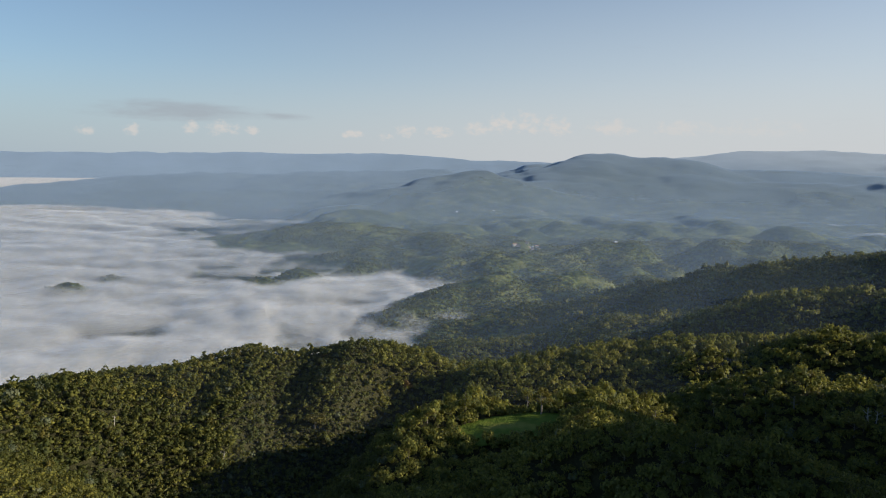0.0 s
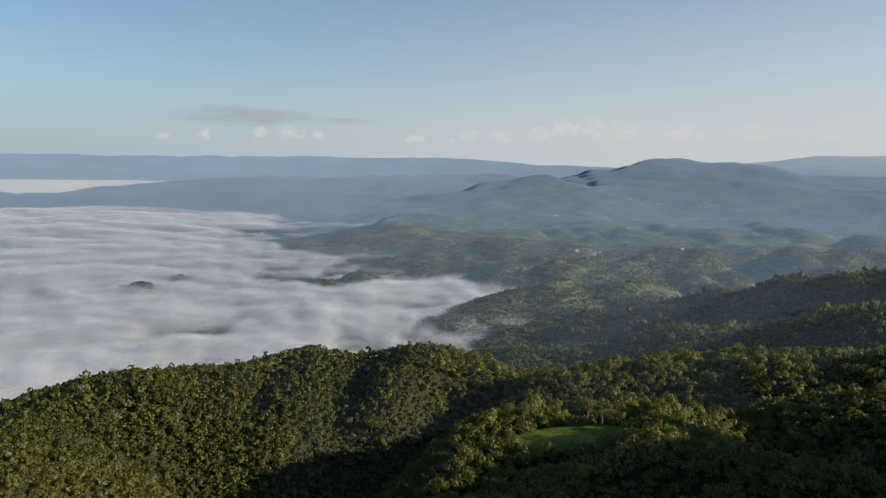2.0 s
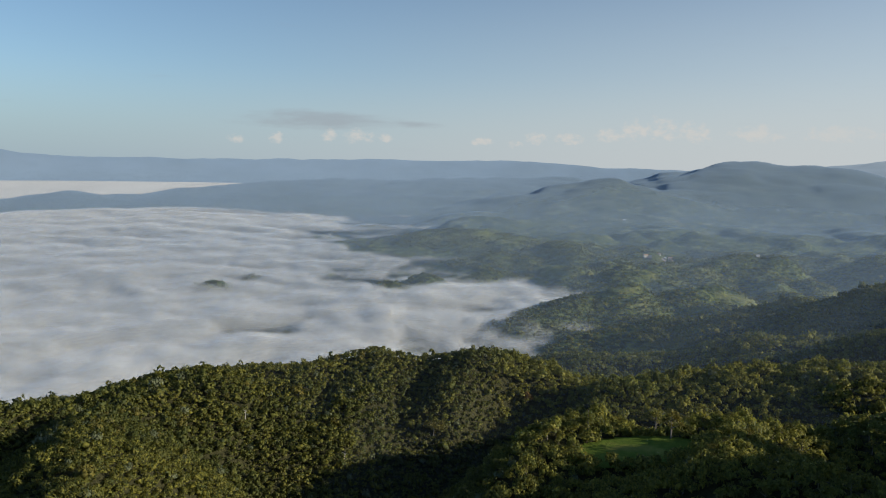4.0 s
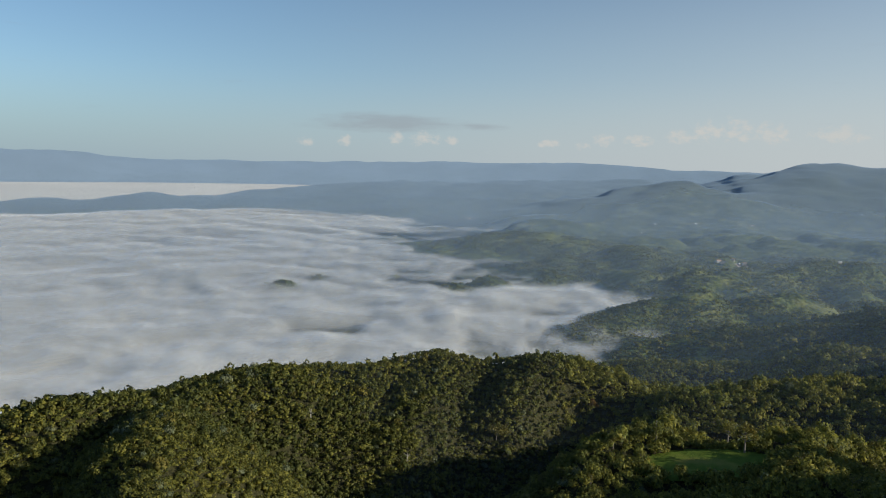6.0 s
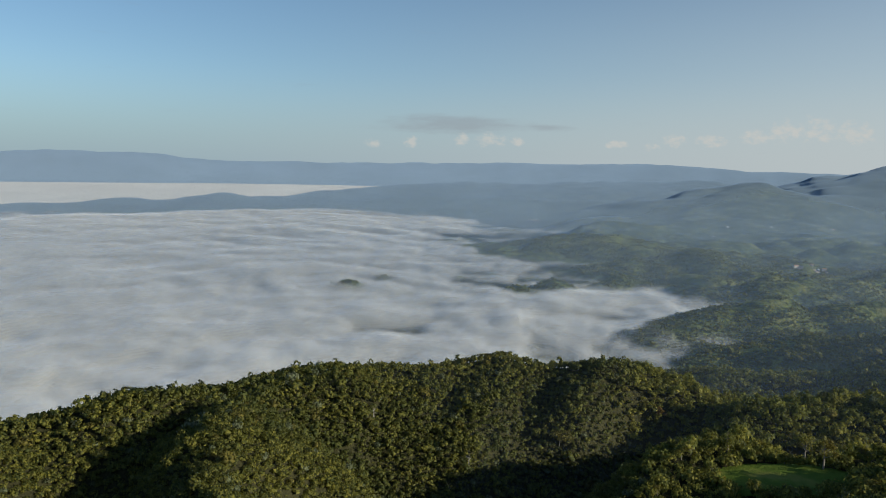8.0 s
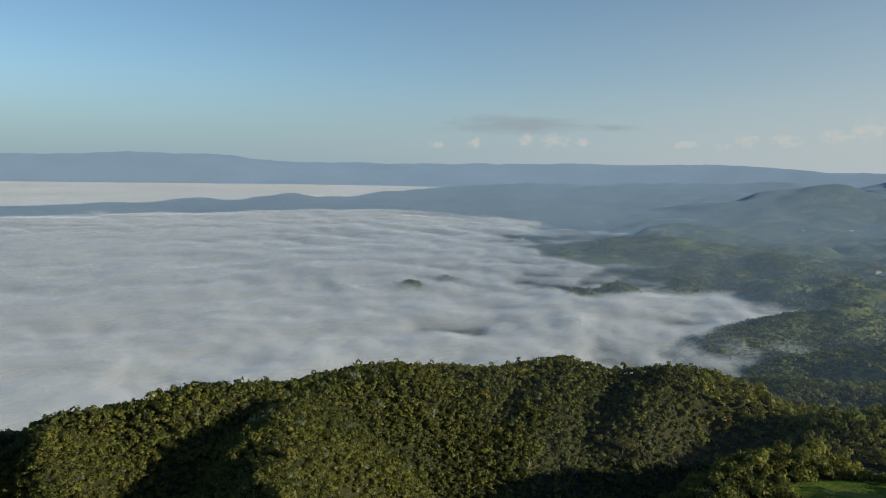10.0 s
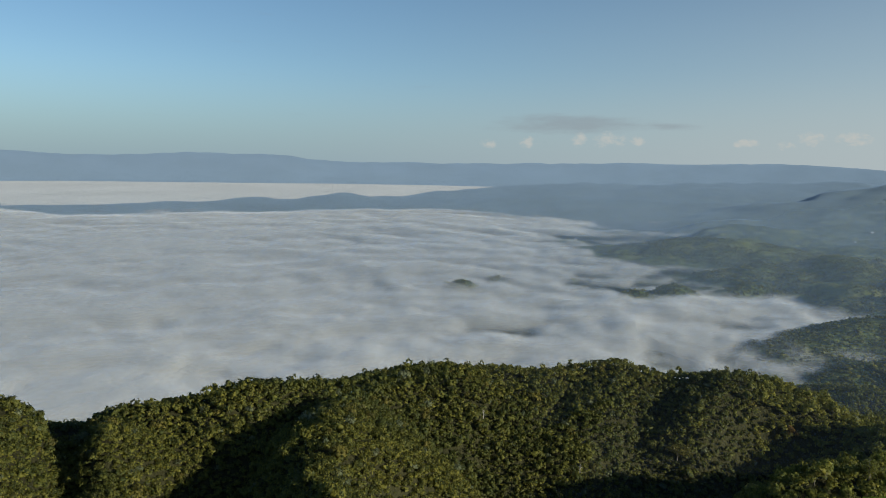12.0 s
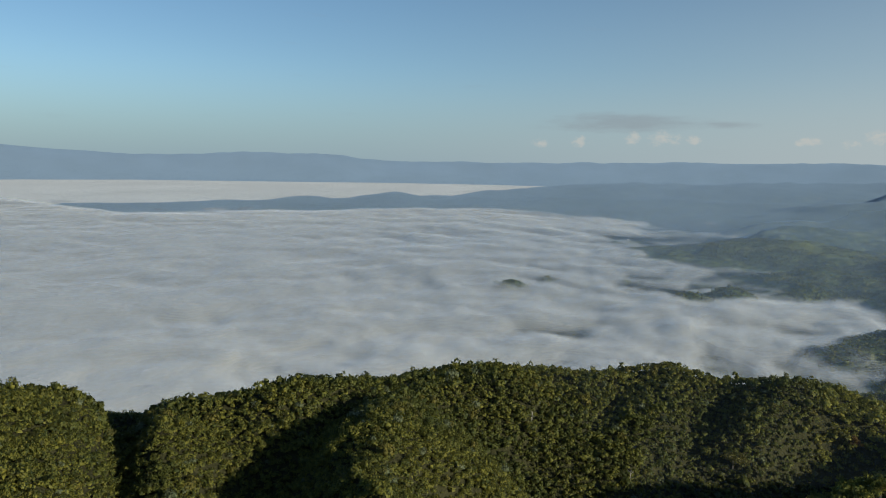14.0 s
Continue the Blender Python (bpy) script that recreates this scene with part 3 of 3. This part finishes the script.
def template(seed, cards, size):
    """A tree crown of unit radius and unit height, as points and faces: sprays of leaves round a dark inner mass."""
    rng = np.random.default_rng(seed)
    sprays, out = crown_cards(rng, cards, 1.0, 1.0, 0.0, size)
    core = BALL_CO * np.array([0.5, 0.5, 0.34]) * rng.uniform(0.85, 1.1, (len(BALL_CO), 1)) + np.array([0, 0, 0.32])
    co = np.concatenate([sprays.reshape(-1, 3), core])
    n = len(sprays) * 3
    loops = np.concatenate([np.arange(n), (BALL_TRI + n).ravel()])
    sizes = np.concatenate([np.full(len(sprays), 3), np.full(len(BALL_TRI), 3)])
    round_out = sprays.reshape(-1, 3) - np.array([0, 0, 0.25])
    nor = 0.75 * np.repeat(out, 3, 0) + 0.5 * round_out + rng.normal(scale=0.3, size=(n, 3)) + np.array([0, 0, 0.3])
    nor = np.concatenate([nor / np.linalg.norm(nor, axis=1, keepdims=True), BALL_CO])
    return co, loops, sizes, nor


def plant(name, label, spots, templates, radius, tall, mat, seed, lift=0.0):
    """One wood: a crown at each spot, joined into one mesh."""
    rng = np.random.default_rng(seed)
    cos, loops, sizes, nors, at = [], [], [], [], 0
    which = rng.integers(0, len(templates), len(spots))
    r = radius * np.clip(rng.lognormal(0.0, 0.34, len(spots)), 0.5, 2.1)
    h = tall * (r / radius) ** 0.7 * rng.lognormal(0.0, 0.22, len(spots))
    ang = rng.uniform(0, 2 * math.pi, len(spots))
    for k, (co, lo, si, no) in enumerate(templates):
        pick = np.nonzero(which == k)[0]
        c, s_ = np.cos(ang[pick])[:, None], np.sin(ang[pick])[:, None]
        x = (co[:, 0] * c - co[:, 1] * s_) * r[pick, None] + spots[pick, 0:1]
        y = (co[:, 0] * s_ + co[:, 1] * c) * r[pick, None] + spots[pick, 1:2]
        z = co[:, 2] * h[pick, None] + spots[pick, 2:3] + lift * h[pick, None]
        cos.append(np.stack([x, y, z], -1).reshape(-1, 3))
        nors.append(np.stack([no[:, 0] * c - no[:, 1] * s_, no[:, 0] * s_ + no[:, 1] * c, np.broadcast_to(no[:, 2], x.shape)], -1).reshape(-1, 3))
        loops.append((lo[None] + (np.arange(len(pick)) * len(co))[:, None] + at).ravel())
        sizes.append(np.tile(si, len(pick)))
        at += len(pick) * len(co)
    me = from_arrays(name, np.concatenate(cos), np.concatenate(loops), np.concatenate(sizes), mat, np.concatenate(nors))
    return tagged(new(name, me), label, "trees", kind="stuff")


def scatter(step, seed, r0, r1, az0, az1, keep):
    """Jittered spots on the land between two distances and two bearings."""
    rng = np.random.default_rng(seed)
    g = np.arange(-r1, r1, step)
    X, Y = np.meshgrid(g, g)
    X, Y = X.ravel() + rng.uniform(-0.45, 0.45, X.size) * step, Y.ravel() + rng.uniform(-0.45, 0.45, X.size) * step
    R, B = np.hypot(X, Y), bearing(X, Y)
    ok = (R > r0) & (R < r1) & (B > az0) & (B < az1)
    X, Y = X[ok], Y[ok]
    Z = land(X, Y)
    ok = keep(X, Y, Z, rng)
    return np.stack([X, Y, Z], -1)[ok]


def wooded(X, Y, Z, rng):
    behind = (np.hypot(X, Y) > 400) & (bearing(X, Y) < -8)
    low = (np.hypot(X, Y) > 600) & ((Z < 64) | (np.hypot(X, Y) > 640 + 14 * np.maximum(bearing(X, Y) - 3, 0)))
    return (meadow_at(X, Y) < 0) & ~behind & ~low & (Z > 52)


NEAR = [template(k, 112, 0.165) for k in range(8)]
MIDDLE = [template(20 + k, 44, 0.25) for k in range(8)]
LARGE = [template(30 + k, 130, 0.165) for k in range(8)]
LARGE_FAR = [template(35 + k, 84, 0.2) for k in range(5)]
SLOPES = [template(40 + k, 42, 0.27) for k in range(6)]
DISTANT = [template(60 + k, 18, 0.46) for k in range(6)]
VALLEY_CROWNS = [template(80 + k, 11, 0.52) for k in range(6)]
plant("forest", "dense olive-green broadleaf forest on the near hill", scatter(2.2, 1, 178, 262, -74, -5, wooded), NEAR, 1.45, 1.7, LEAF, 2, 0.45)
plant("forest", "dense olive-green broadleaf forest along the hill crests", scatter(2.4, 3, 262, 420, -74, -5, wooded), MIDDLE, 1.55, 1.8, LEAF, 4, 0.5)
plant("forest", "low olive-green scrub filling the gaps below the hill forest", scatter(2.6, 91, 178, 310, -74, -5, wooded), [template(70 + k, 14, 0.48) for k in range(4)], 1.15, 1.0, LEAF, 92, 0.1)
# the right-hand woods take the leaves with added brightness in their colour
plant("forest", "tall uneven olive-green forest round the clearing", scatter(3.2, 23, 178, 290, -5, 38, wooded), LARGE, 2.0, 2.5, LEAF_BRIGHTENED, 24, 0.45)
plant("forest", "tall uneven green forest on the sunlit side slopes", scatter(3.3, 25, 290, 430, -5, 40, wooded), LARGE_FAR, 2.05, 2.6, LEAF_BRIGHTENED, 26, 0.45)
plant("forest", "dense green forest on the slopes falling to the valley", scatter(3.5, 5, 430, 600, -10, 40, wooded), SLOPES, 2.15, 2.7, LEAF_BRIGHTENED, 6, 0.4)
# the darker of the green leaf colours, standing in for shade low down
plant("forest", "dense green forest low on the far slopes", scatter(4.2, 7, 600, 900, -10, 40, wooded), DISTANT, 2.2, 2.6, LEAF, 8, 0.25)

plant("forest", "scattered pale silvery-leaved trees among darker ones", scatter(15.0, 15, 150, 420, -74, 40, wooded), NEAR[:4], 1.5, 2.0, LEAF_PALE, 16, 0.45)
plant("forest", "scattered yellow-leaved crowns in the green forest", scatter(15.0, 17, 150, 420, -74, 40, wooded), NEAR[4:], 1.6, 1.9, LEAF_YELLOW, 18, 0.45)


# ---- the clearing ----
GRASS, n = material("grass")
pos = n.add("ShaderNodeNewGeometry").outputs["Position"]
c = n.mix(n.noise(pos, 0.35, 4.0), (0.06, 0.10, 0.02), (0.15, 0.20, 0.03))
c = n.mix(n.step(n.noise(pos, 0.09, 2.0), 0.5, 0.7), c, (0.20, 0.20, 0.05))
relief = n.add("ShaderNodeBump", None, Strength=0.8, Distance=0.6, Height=n.noise(pos, 0.9, 4.0, 0.7))
n.add("ShaderNodeOutputMaterial", None, Surface=n.add("ShaderNodeBsdfPrincipled", None, Base_Color=c, Roughness=0.95, Specular_IOR_Level=0.05, Normal=relief.outputs[0]).outputs[0])


def clearing():
    """Rough grass on the terrace, following the ground a hand's breadth above it."""
    g = np.arange(-32, 33, 1.6)
    X, Y = np.meshgrid(g + MEADOW[0], g + MEADOW[1])
    co = np.stack([X, Y, land(X, Y) + 0.5 + 0.25 * fbm(X, Y, 3.0, 2, 77)], -1).reshape(-1, 3)
    m = len(g)
    i, j = np.meshgrid(np.arange(m - 1), np.arange(m - 1), indexing="ij")
    quads = np.stack([i * m + j, i * m + j + 1, (i + 1) * m + j + 1, (i + 1) * m + j], -1).reshape(-1, 4)
    quads = quads[(meadow_at(X, Y).ravel() > -0.25)[quads].all(1)]
    used, quads = np.unique(quads, return_inverse=True)
    quads = quads.reshape(-1, 4)
    ob = new("grass", from_arrays("grass", co[used], quads.ravel(), np.full(len(quads), 4), GRASS))
    return tagged(ob, "bright rough grass in a forest clearing", "grass", kind="stuff")


clearing()


# ---- single trees ----
def place(az, el):
    """Where the line from the first eye at this bearing and angle meets the land."""
    a, e = radians(az), radians(el)
    d = np.arange(100.0, 4000.0, 1.0)
    X, Y, Z = d * math.sin(a), d * math.cos(a), EYE + d * math.tan(e)
    hit = np.nonzero(Z < land(X, Y))[0]
    k = hit[0] if len(hit) else len(d) - 1
    return float(X[k]), float(Y[k]), float(land(X[k:k + 1], Y[k:k + 1])[0])


def part(name, bm, mat, parent, label=""):
    me = bpy.data.meshes.new(name)
    bm.to_mesh(me)
    bm.free()
    me.materials.append(mat)
    ob = new(name, me)
    ob.parent = parent
    return tagged(ob, label)


def tube(bm, points, radii, sides=7):
    """A tapered limb along points."""
    rings = []
    for i, (p, r) in enumerate(zip(points, radii)):
        ahead = (Vector(points[min(i + 1, len(points) - 1)]) - Vector(points[max(i - 1, 0)])).normalized()
        u = ahead.orthogonal().normalized()
        v = ahead.cross(u)
        rings.append([bm.verts.new(Vector(p) + r * (math.cos(2 * math.pi * k / sides) * u + math.sin(2 * math.pi * k / sides) * v)) for k in range(sides)])
    for a, b in zip(rings, rings[1:]):
        for k in range(sides):
            bm.faces.new((a[k], a[(k + 1) % sides], b[(k + 1) % sides], b[k]))
    bm.faces.new(rings[-1])


def skeleton(rng, height, spread, limbs):
    """A trunk with limbs, as one mesh."""
    bm = bmesh.new()
    lean = rng.uniform(-0.06, 0.06, 2) * height
    stem = [(0, 0, -0.8), (lean[0] * 0.2, lean[1] * 0.2, height * 0.3), (lean[0] * 0.6, lean[1] * 0.6, height * 0.6), (lean[0], lean[1], height * 0.88)]
    thick = 0.022 * height + 0.06
    tube(bm, stem, [thick * 1.25, thick, thick * 0.7, thick * 0.25])
    tips = []
    for k in range(limbs):
        z = height * (0.38 + 0.42 * k / max(1, limbs - 1))
        a = 2.4 * k + rng.uniform(-0.4, 0.4)
        reach = spread * rng.uniform(0.6, 0.95) * (1.1 - 0.5 * k / limbs)
        root = (lean[0] * z / height, lean[1] * z / height, z)
        mid = (root[0] + 0.5 * reach * math.cos(a), root[1] + 0.5 * reach * math.sin(a), z + 0.22 * reach)
        tip = (root[0] + reach * math.cos(a), root[1] + reach * math.sin(a), z + 0.55 * reach)
        tube(bm, [root, mid, tip], [thick * 0.5, thick * 0.35, thick * 0.12], 5)
        tips.append(tip)
    return bm, tips


def leafy(rng, tips, height, spread, cards, size, droop=0.0):
    """A crown of many small sprays in clumps round the limb tips."""
    bm = bmesh.new()
    centres = [np.array(t) for t in tips] + [np.array((0, 0, height * 0.9)), np.array((spread * 0.2, -spread * 0.2, height * 0.78))]
    for _ in range(cards):
        c = centres[rng.integers(0, len(centres))]
        v = rng.normal(size=3)
        v /= np.linalg.norm(v)
        p = c + v * spread * rng.uniform(0.22, 0.44) * np.array([1, 1, 0.75])
        p[2] -= droop * rng.uniform(0, 1)
        t = Vector(v + rng.normal(scale=0.5, size=3)).normalized()
        u = t.orthogonal().normalized()
        u.rotate(Matrix.Rotation(rng.uniform(0, 6.28), 3, t))
        w = t.cross(u)
        s_ = size * rng.uniform(0.6, 1.3)
        q = [Vector(p) + s_ * (math.cos(b) * u + math.sin(b) * w) * rng.uniform(0.6, 1.2) for b in (0.1, 2.2, 4.2)]
        bm.faces.new([bm.verts.new(x) for x in q])
    return bm


def tree(label, seed, height, spread, mat, limbs=7, cards=420, size=0.34, group="", droop=0.0):
    rng = np.random.default_rng(seed)
    root = tagged(new("tree"), label, "tree", group)
    bm, tips = skeleton(rng, height, spread, limbs)
    part("trunk", bm, BARK, root, "pale grey trunk with limbs")
    part("crown", leafy(rng, tips, height, spread, cards, size, droop), mat, root)
    return root


def at_spot(ob, x, y, z, turn=0.0, scale=1.0):
    ob.matrix_basis = Matrix.LocRotScale((x, y, z), Euler((0, 0, turn)), (scale, scale, scale))
    return ob


at_spot(tree("tall yellow-green tree with a pale trunk beside the clearing", 301, 11.4, 3.2, LEAF_YELLOW, 9, 900, 0.34), *place(8.6, -20.25))
at_spot(tree("broad green tree behind the grassy clearing", 302, 11.0, 3.9, LEAF_BRIGHTENED, 9, 1000, 0.36), *place(7.4, -20.0))
at_spot(tree("slender creeper-covered tree with a lopsided top", 303, 10.5, 2.0, LEAF_BRIGHTENED, 9, 700, 0.3, droop=3.5), *place(2.2, -20.6))
at_spot(tree("rust-coloured tree standing among green crowns", 304, 6.5, 2.8, LEAF_RUST, 7, 520, 0.34), *place(-2.9, -19.0))
at_spot(tree("spreading yellow-green tree at the foot of the hill", 305, 6.0, 5.0, LEAF_YELLOW, 9, 900, 0.4), *place(-10.6, -21.6))
at_spot(tree("twin-topped pale green tree above dark forest", 306, 8.0, 2.6, LEAF_YELLOW, 6, 460, 0.36), *place(27.8, -17.8))
at_spot(tree("round-crowned olive tree above dark forest", 307, 7.5, 4.0, LEAF_YELLOW, 9, 760, 0.38), *place(31.8, -18.8))

BARE, n = material("bleached_wood")
pos = n.add("ShaderNodeNewGeometry").outputs["Position"]
c = n.mix(n.noise(n.scaled(pos, (5, 5, 1)), 1.0, 4.0), (0.28, 0.25, 0.21), (0.5, 0.47, 0.42))
n.add("ShaderNodeOutputMaterial", None, Surface=n.add("ShaderNodeBsdfPrincipled", None, Base_Color=c, Roughness=0.85).outputs[0])


def dead_tree(seed, height):
    rng = np.random.default_rng(seed)
    root = tagged(new("dead_tree"), "bare bleached dead tree standing in the forest", "tree", "dead trees")
    bm, tips = skeleton(rng, height, height * 0.28, 6)
    part("trunk", bm, BARE, root)
    return root


for k, (az, el, h) in enumerate(((-18.0, -23.8, 7.0), (32.6, -18.0, 9.0), (33.1, -17.9, 7.5), (-26.0, -20.0, 6.0))):
    at_spot(dead_tree(320 + k, h), *place(az, el), 1.3 * k)

# taller trees that stand out of the forest
KINDS = [tree("tall olive-green broadleaf tree above the forest canopy", 340 + k, 6.4, 2.3 + 0.25 * (k % 3), (LEAF, LEAF, LEAF_YELLOW)[k % 3], 7, 460, 0.24, "tall forest trees") for k in range(6)]
spots = scatter(8.0, 11, 175, 300, -7, 36, wooded)
rng = np.random.default_rng(12)
rng.shuffle(spots)
for k, (x, y, z) in enumerate(spots[:230]):
    turn, size = rng.uniform(0, 6.28), rng.uniform(0.5, 0.82)
    m = Matrix.LocRotScale((x, y, z), Euler((0, 0, turn)), (size, size, size * rng.uniform(0.9, 1.2)))
    if k < len(KINDS):
        KINDS[k].matrix_basis = m
    else:
        copy_thing(KINDS[k % len(KINDS)], m @ Matrix.Diagonal([1 / q for q in KINDS[k % len(KINDS)].scale] + [1]))


# ---- houses in the valley ----
def plain(name, a, b, rough, scale):
    m, n = material(name)
    pos = n.add("ShaderNodeNewGeometry").outputs["Position"]
    c = n.mix(n.noise(pos, scale, 4.0, 0.6), a, b)
    n.add("ShaderNodeOutputMaterial", None, Surface=n.add("ShaderNodeBsdfPrincipled", None, Base_Color=c, Roughness=rough).outputs[0])
    return m


PLASTER = plain("white_plaster", (0.36, 0.34, 0.31), (0.52, 0.49, 0.45), 0.8, 0.8)
CLAY = plain("clay_tiles", (0.30, 0.17, 0.12), (0.40, 0.24, 0.17), 0.75, 1.5)
ZINC = plain("weathered_metal_roof", (0.38, 0.39, 0.40), (0.52, 0.53, 0.54), 0.45, 0.7)
PAVING = plain("pale_gravel", (0.27, 0.22, 0.17), (0.42, 0.35, 0.29), 0.9, 0.5)
PANE = plain("dark_glass", (0.02, 0.025, 0.03), (0.05, 0.055, 0.06), 0.1, 1.0)


def box(bm, x0, x1, y0, y1, z0, z1):
    v = [bm.verts.new((x, y, z)) for z in (z0, z1) for x, y in ((x0, y0), (x1, y0), (x1, y1), (x0, y1))]
    for f in ((3, 2, 1, 0), (4, 5, 6, 7), (0, 1, 5, 4), (1, 2, 6, 5), (2, 3, 7, 6), (3, 0, 4, 7)):
        bm.faces.new([v[k] for k in f])


def house(label, long, deep, tall, roof_mat, group="valley houses"):
    """A plastered house with a gabled roof, a door and windows set into its long sides; the base is its middle on the ground."""
    root = tagged(new("house"), label, "house", group)
    bm = bmesh.new()
    box(bm, -long / 2, long / 2, -deep / 2, deep / 2, -3.0, tall)
    part("wall", bm, PLASTER, root)
    bm = bmesh.new()
    x, y, h, t = long / 2 + 0.6, deep / 2 + 0.7, deep * 0.28, 0.25
    low, top = tall - 0.1, tall + h
    v = [[bm.verts.new((sx, sy, z)) for sy, z in ((-y, low), (0, top), (y, low), (y, low + t), (0, top + t), (-y, low + t))] for sx in (-x, x)]
    for k in range(6):
        bm.faces.new((v[0][k], v[0][(k + 1) % 6], v[1][(k + 1) % 6], v[1][k]))
    bm.faces.new(v[0][::-1]), bm.faces.new(v[1])
    part("roof", bm, roof_mat, root)
    for sx in (-1, 1):
        bm = bmesh.new()
        q = [bm.verts.new((sx * (long / 2 - 0.05 * d), yy, z)) for d in (0, 4) for yy, z in ((-deep / 2, tall), (deep / 2, tall), (0, top - 0.1))]
        bm.faces.new(q[:3]), bm.faces.new(q[3:][::-1])
        for k in range(3):
            bm.faces.new((q[k], q[(k + 1) % 3], q[3 + (k + 1) % 3], q[3 + k]))
        part("gable", bm, PLASTER, root)
    n_win = max(2, int(long // 3.5))
    for side in (-1, 1):
        for k in range(n_win):
            cx = -long / 2 + long * (k + 0.5) / n_win
            bm = bmesh.new()
            if k == n_win // 2 and side == -1:
                box(bm, cx - 0.5, cx + 0.5, side * deep / 2 - 0.05, side * deep / 2 + 0.05, 0.0, 2.1)
                part("door", bm, CLAY, root)
            else:
                box(bm, cx - 0.6, cx + 0.6, side * deep / 2 - 0.05, side * deep / 2 + 0.05, 1.0, 2.3)
                part("window", bm, PANE, root)
    return root


def yard(x, y, z, r):
    g = np.linspace(-r, r, 15)
    X, Y = np.meshgrid(x + g, y + g)
    co = np.stack([X, Y, land(X, Y) + 0.8], -1).reshape(-1, 3)
    i, j = np.meshgrid(np.arange(14), np.arange(14), indexing="ij")
    quads = np.stack([i * 15 + j, i * 15 + j + 1, (i + 1) * 15 + j + 1, (i + 1) * 15 + j], -1).reshape(-1, 4)
    inside = (np.hypot(X - x, (Y - y) * 0.9) + 0.25 * r * fbm(X, Y, 12, 2, 91) < r * 0.85).ravel()
    quads = quads[inside[quads].all(1)]
    return tagged(new("yard", from_arrays("yard", co, quads.ravel(), np.full(len(quads), 4), PAVING)), "pale cleared ground round the valley houses", "yard", kind="stuff")


HOUSES = ((5.9, -6.72, 14, 7, 3.6, CLAY, 35), (6.9, -6.55, 9, 6, 4.0, CLAY, -20), (7.35, -6.86, 8, 6, 3.4, ZINC, 60), (7.75, -6.8, 10, 6, 3.6, CLAY, 10), (7.9, -7.0, 7, 5, 3.0, CLAY, -35),
          (4.1, -3.95, 9, 6, 3.2, ZINC, 0), (8.1, -3.9, 9, 6, 3.2, CLAY, 15), (1.1, -4.1, 8, 5, 3.0, ZINC, 30), (0.1, -4.85, 7, 5, 3.0, ZINC, 75),
          (-28.7, -8.2, 11, 6, 3.6, ZINC, 10), (-19.7, -5.75, 9, 6, 3.2, ZINC, 0), (-10.0, -2.6, 12, 7, 3.5, ZINC, 0), (-6.5, -2.0, 12, 7, 3.5, ZINC, 40), (14.0, -6.2, 8, 5, 3.0, ZINC, 20))
for az, el, long, deep, tall, roof_mat, turn in HOUSES:
    x, y, z = place(az, el)
    label = "white plastered house with a clay-tiled roof among trees" if roof_mat is CLAY else "white plastered house with a pale metal roof among trees"
    at_spot(house(label, long, deep, tall, roof_mat), x, y, z + 0.6, radians(turn), 0.62)
yard(*place(7.4, -6.95), 9.0)
yard(*place(6.2, -6.75), 6.0)


def tongue_material():
    m, n = material("fog_tongue")
    pos = n.add("ShaderNodeNewGeometry").outputs["Position"]
    rag = n.noise(pos, 0.006, 3.0)
    inner = n.step(n.math("ADD", n.dot(pos, (1.0, 0.0, 0.0)), n.math("MULTIPLY", rag, 160.0)), 1090.0, 1260.0)
    body = n.add("ShaderNodeBsdfDiffuse", None, Color=(0.9, 0.91, 0.91, 1))
    clear = n.add("ShaderNodeBsdfTransparent")
    n.add("ShaderNodeOutputMaterial", None, Surface=n.add("ShaderNodeMixShader", None, i0=n.math("MULTIPLY", inner, 0.9), i1=clear.outputs[0], i2=body.outputs[0]).outputs[0])
    return m


def tongue_height(X, Y):
    return 64 + 10 * fbm(X, Y, 140, 2, 70) - 26 * smooth(np.abs(np.hypot(X, Y) - 2150), 60, 260)


tongue = sheet("fog", np.arange(27, 60, 0.5), np.linspace(1880, 2420, 28), tongue_height, tongue_material(), closed=False)
tagged(tongue, "white tongue of fog in a side valley", "fog", kind="stuff")


# ---- the woods of the valley ----
YARDS = [place(7.4, -6.95)[:2], place(6.2, -6.75)[:2]]


def valley_wood(X, Y, Z, rng):
    R, B = np.hypot(X, Y), bearing(X, Y)
    past = R > np.where(B < 3, 640, 640 + 14 * (B - 3))
    bare = np.min([np.hypot(X - x, Y - y) for x, y in YARDS], axis=0) < 30
    return past & ~bare & (Z > np.where(B < -8, 53, 46)) & (fbm(X, Y, 60, 2, 83) > -0.4)


# the darker leaf colour again, in place of shade on the valley hills
plant("forest", "hazy green woods over the rounded valley hills", scatter(5.9, 21, 640, 1500, -32, 36, valley_wood), VALLEY_CROWNS, 2.3, 2.0, LEAF, 22, -0.1)
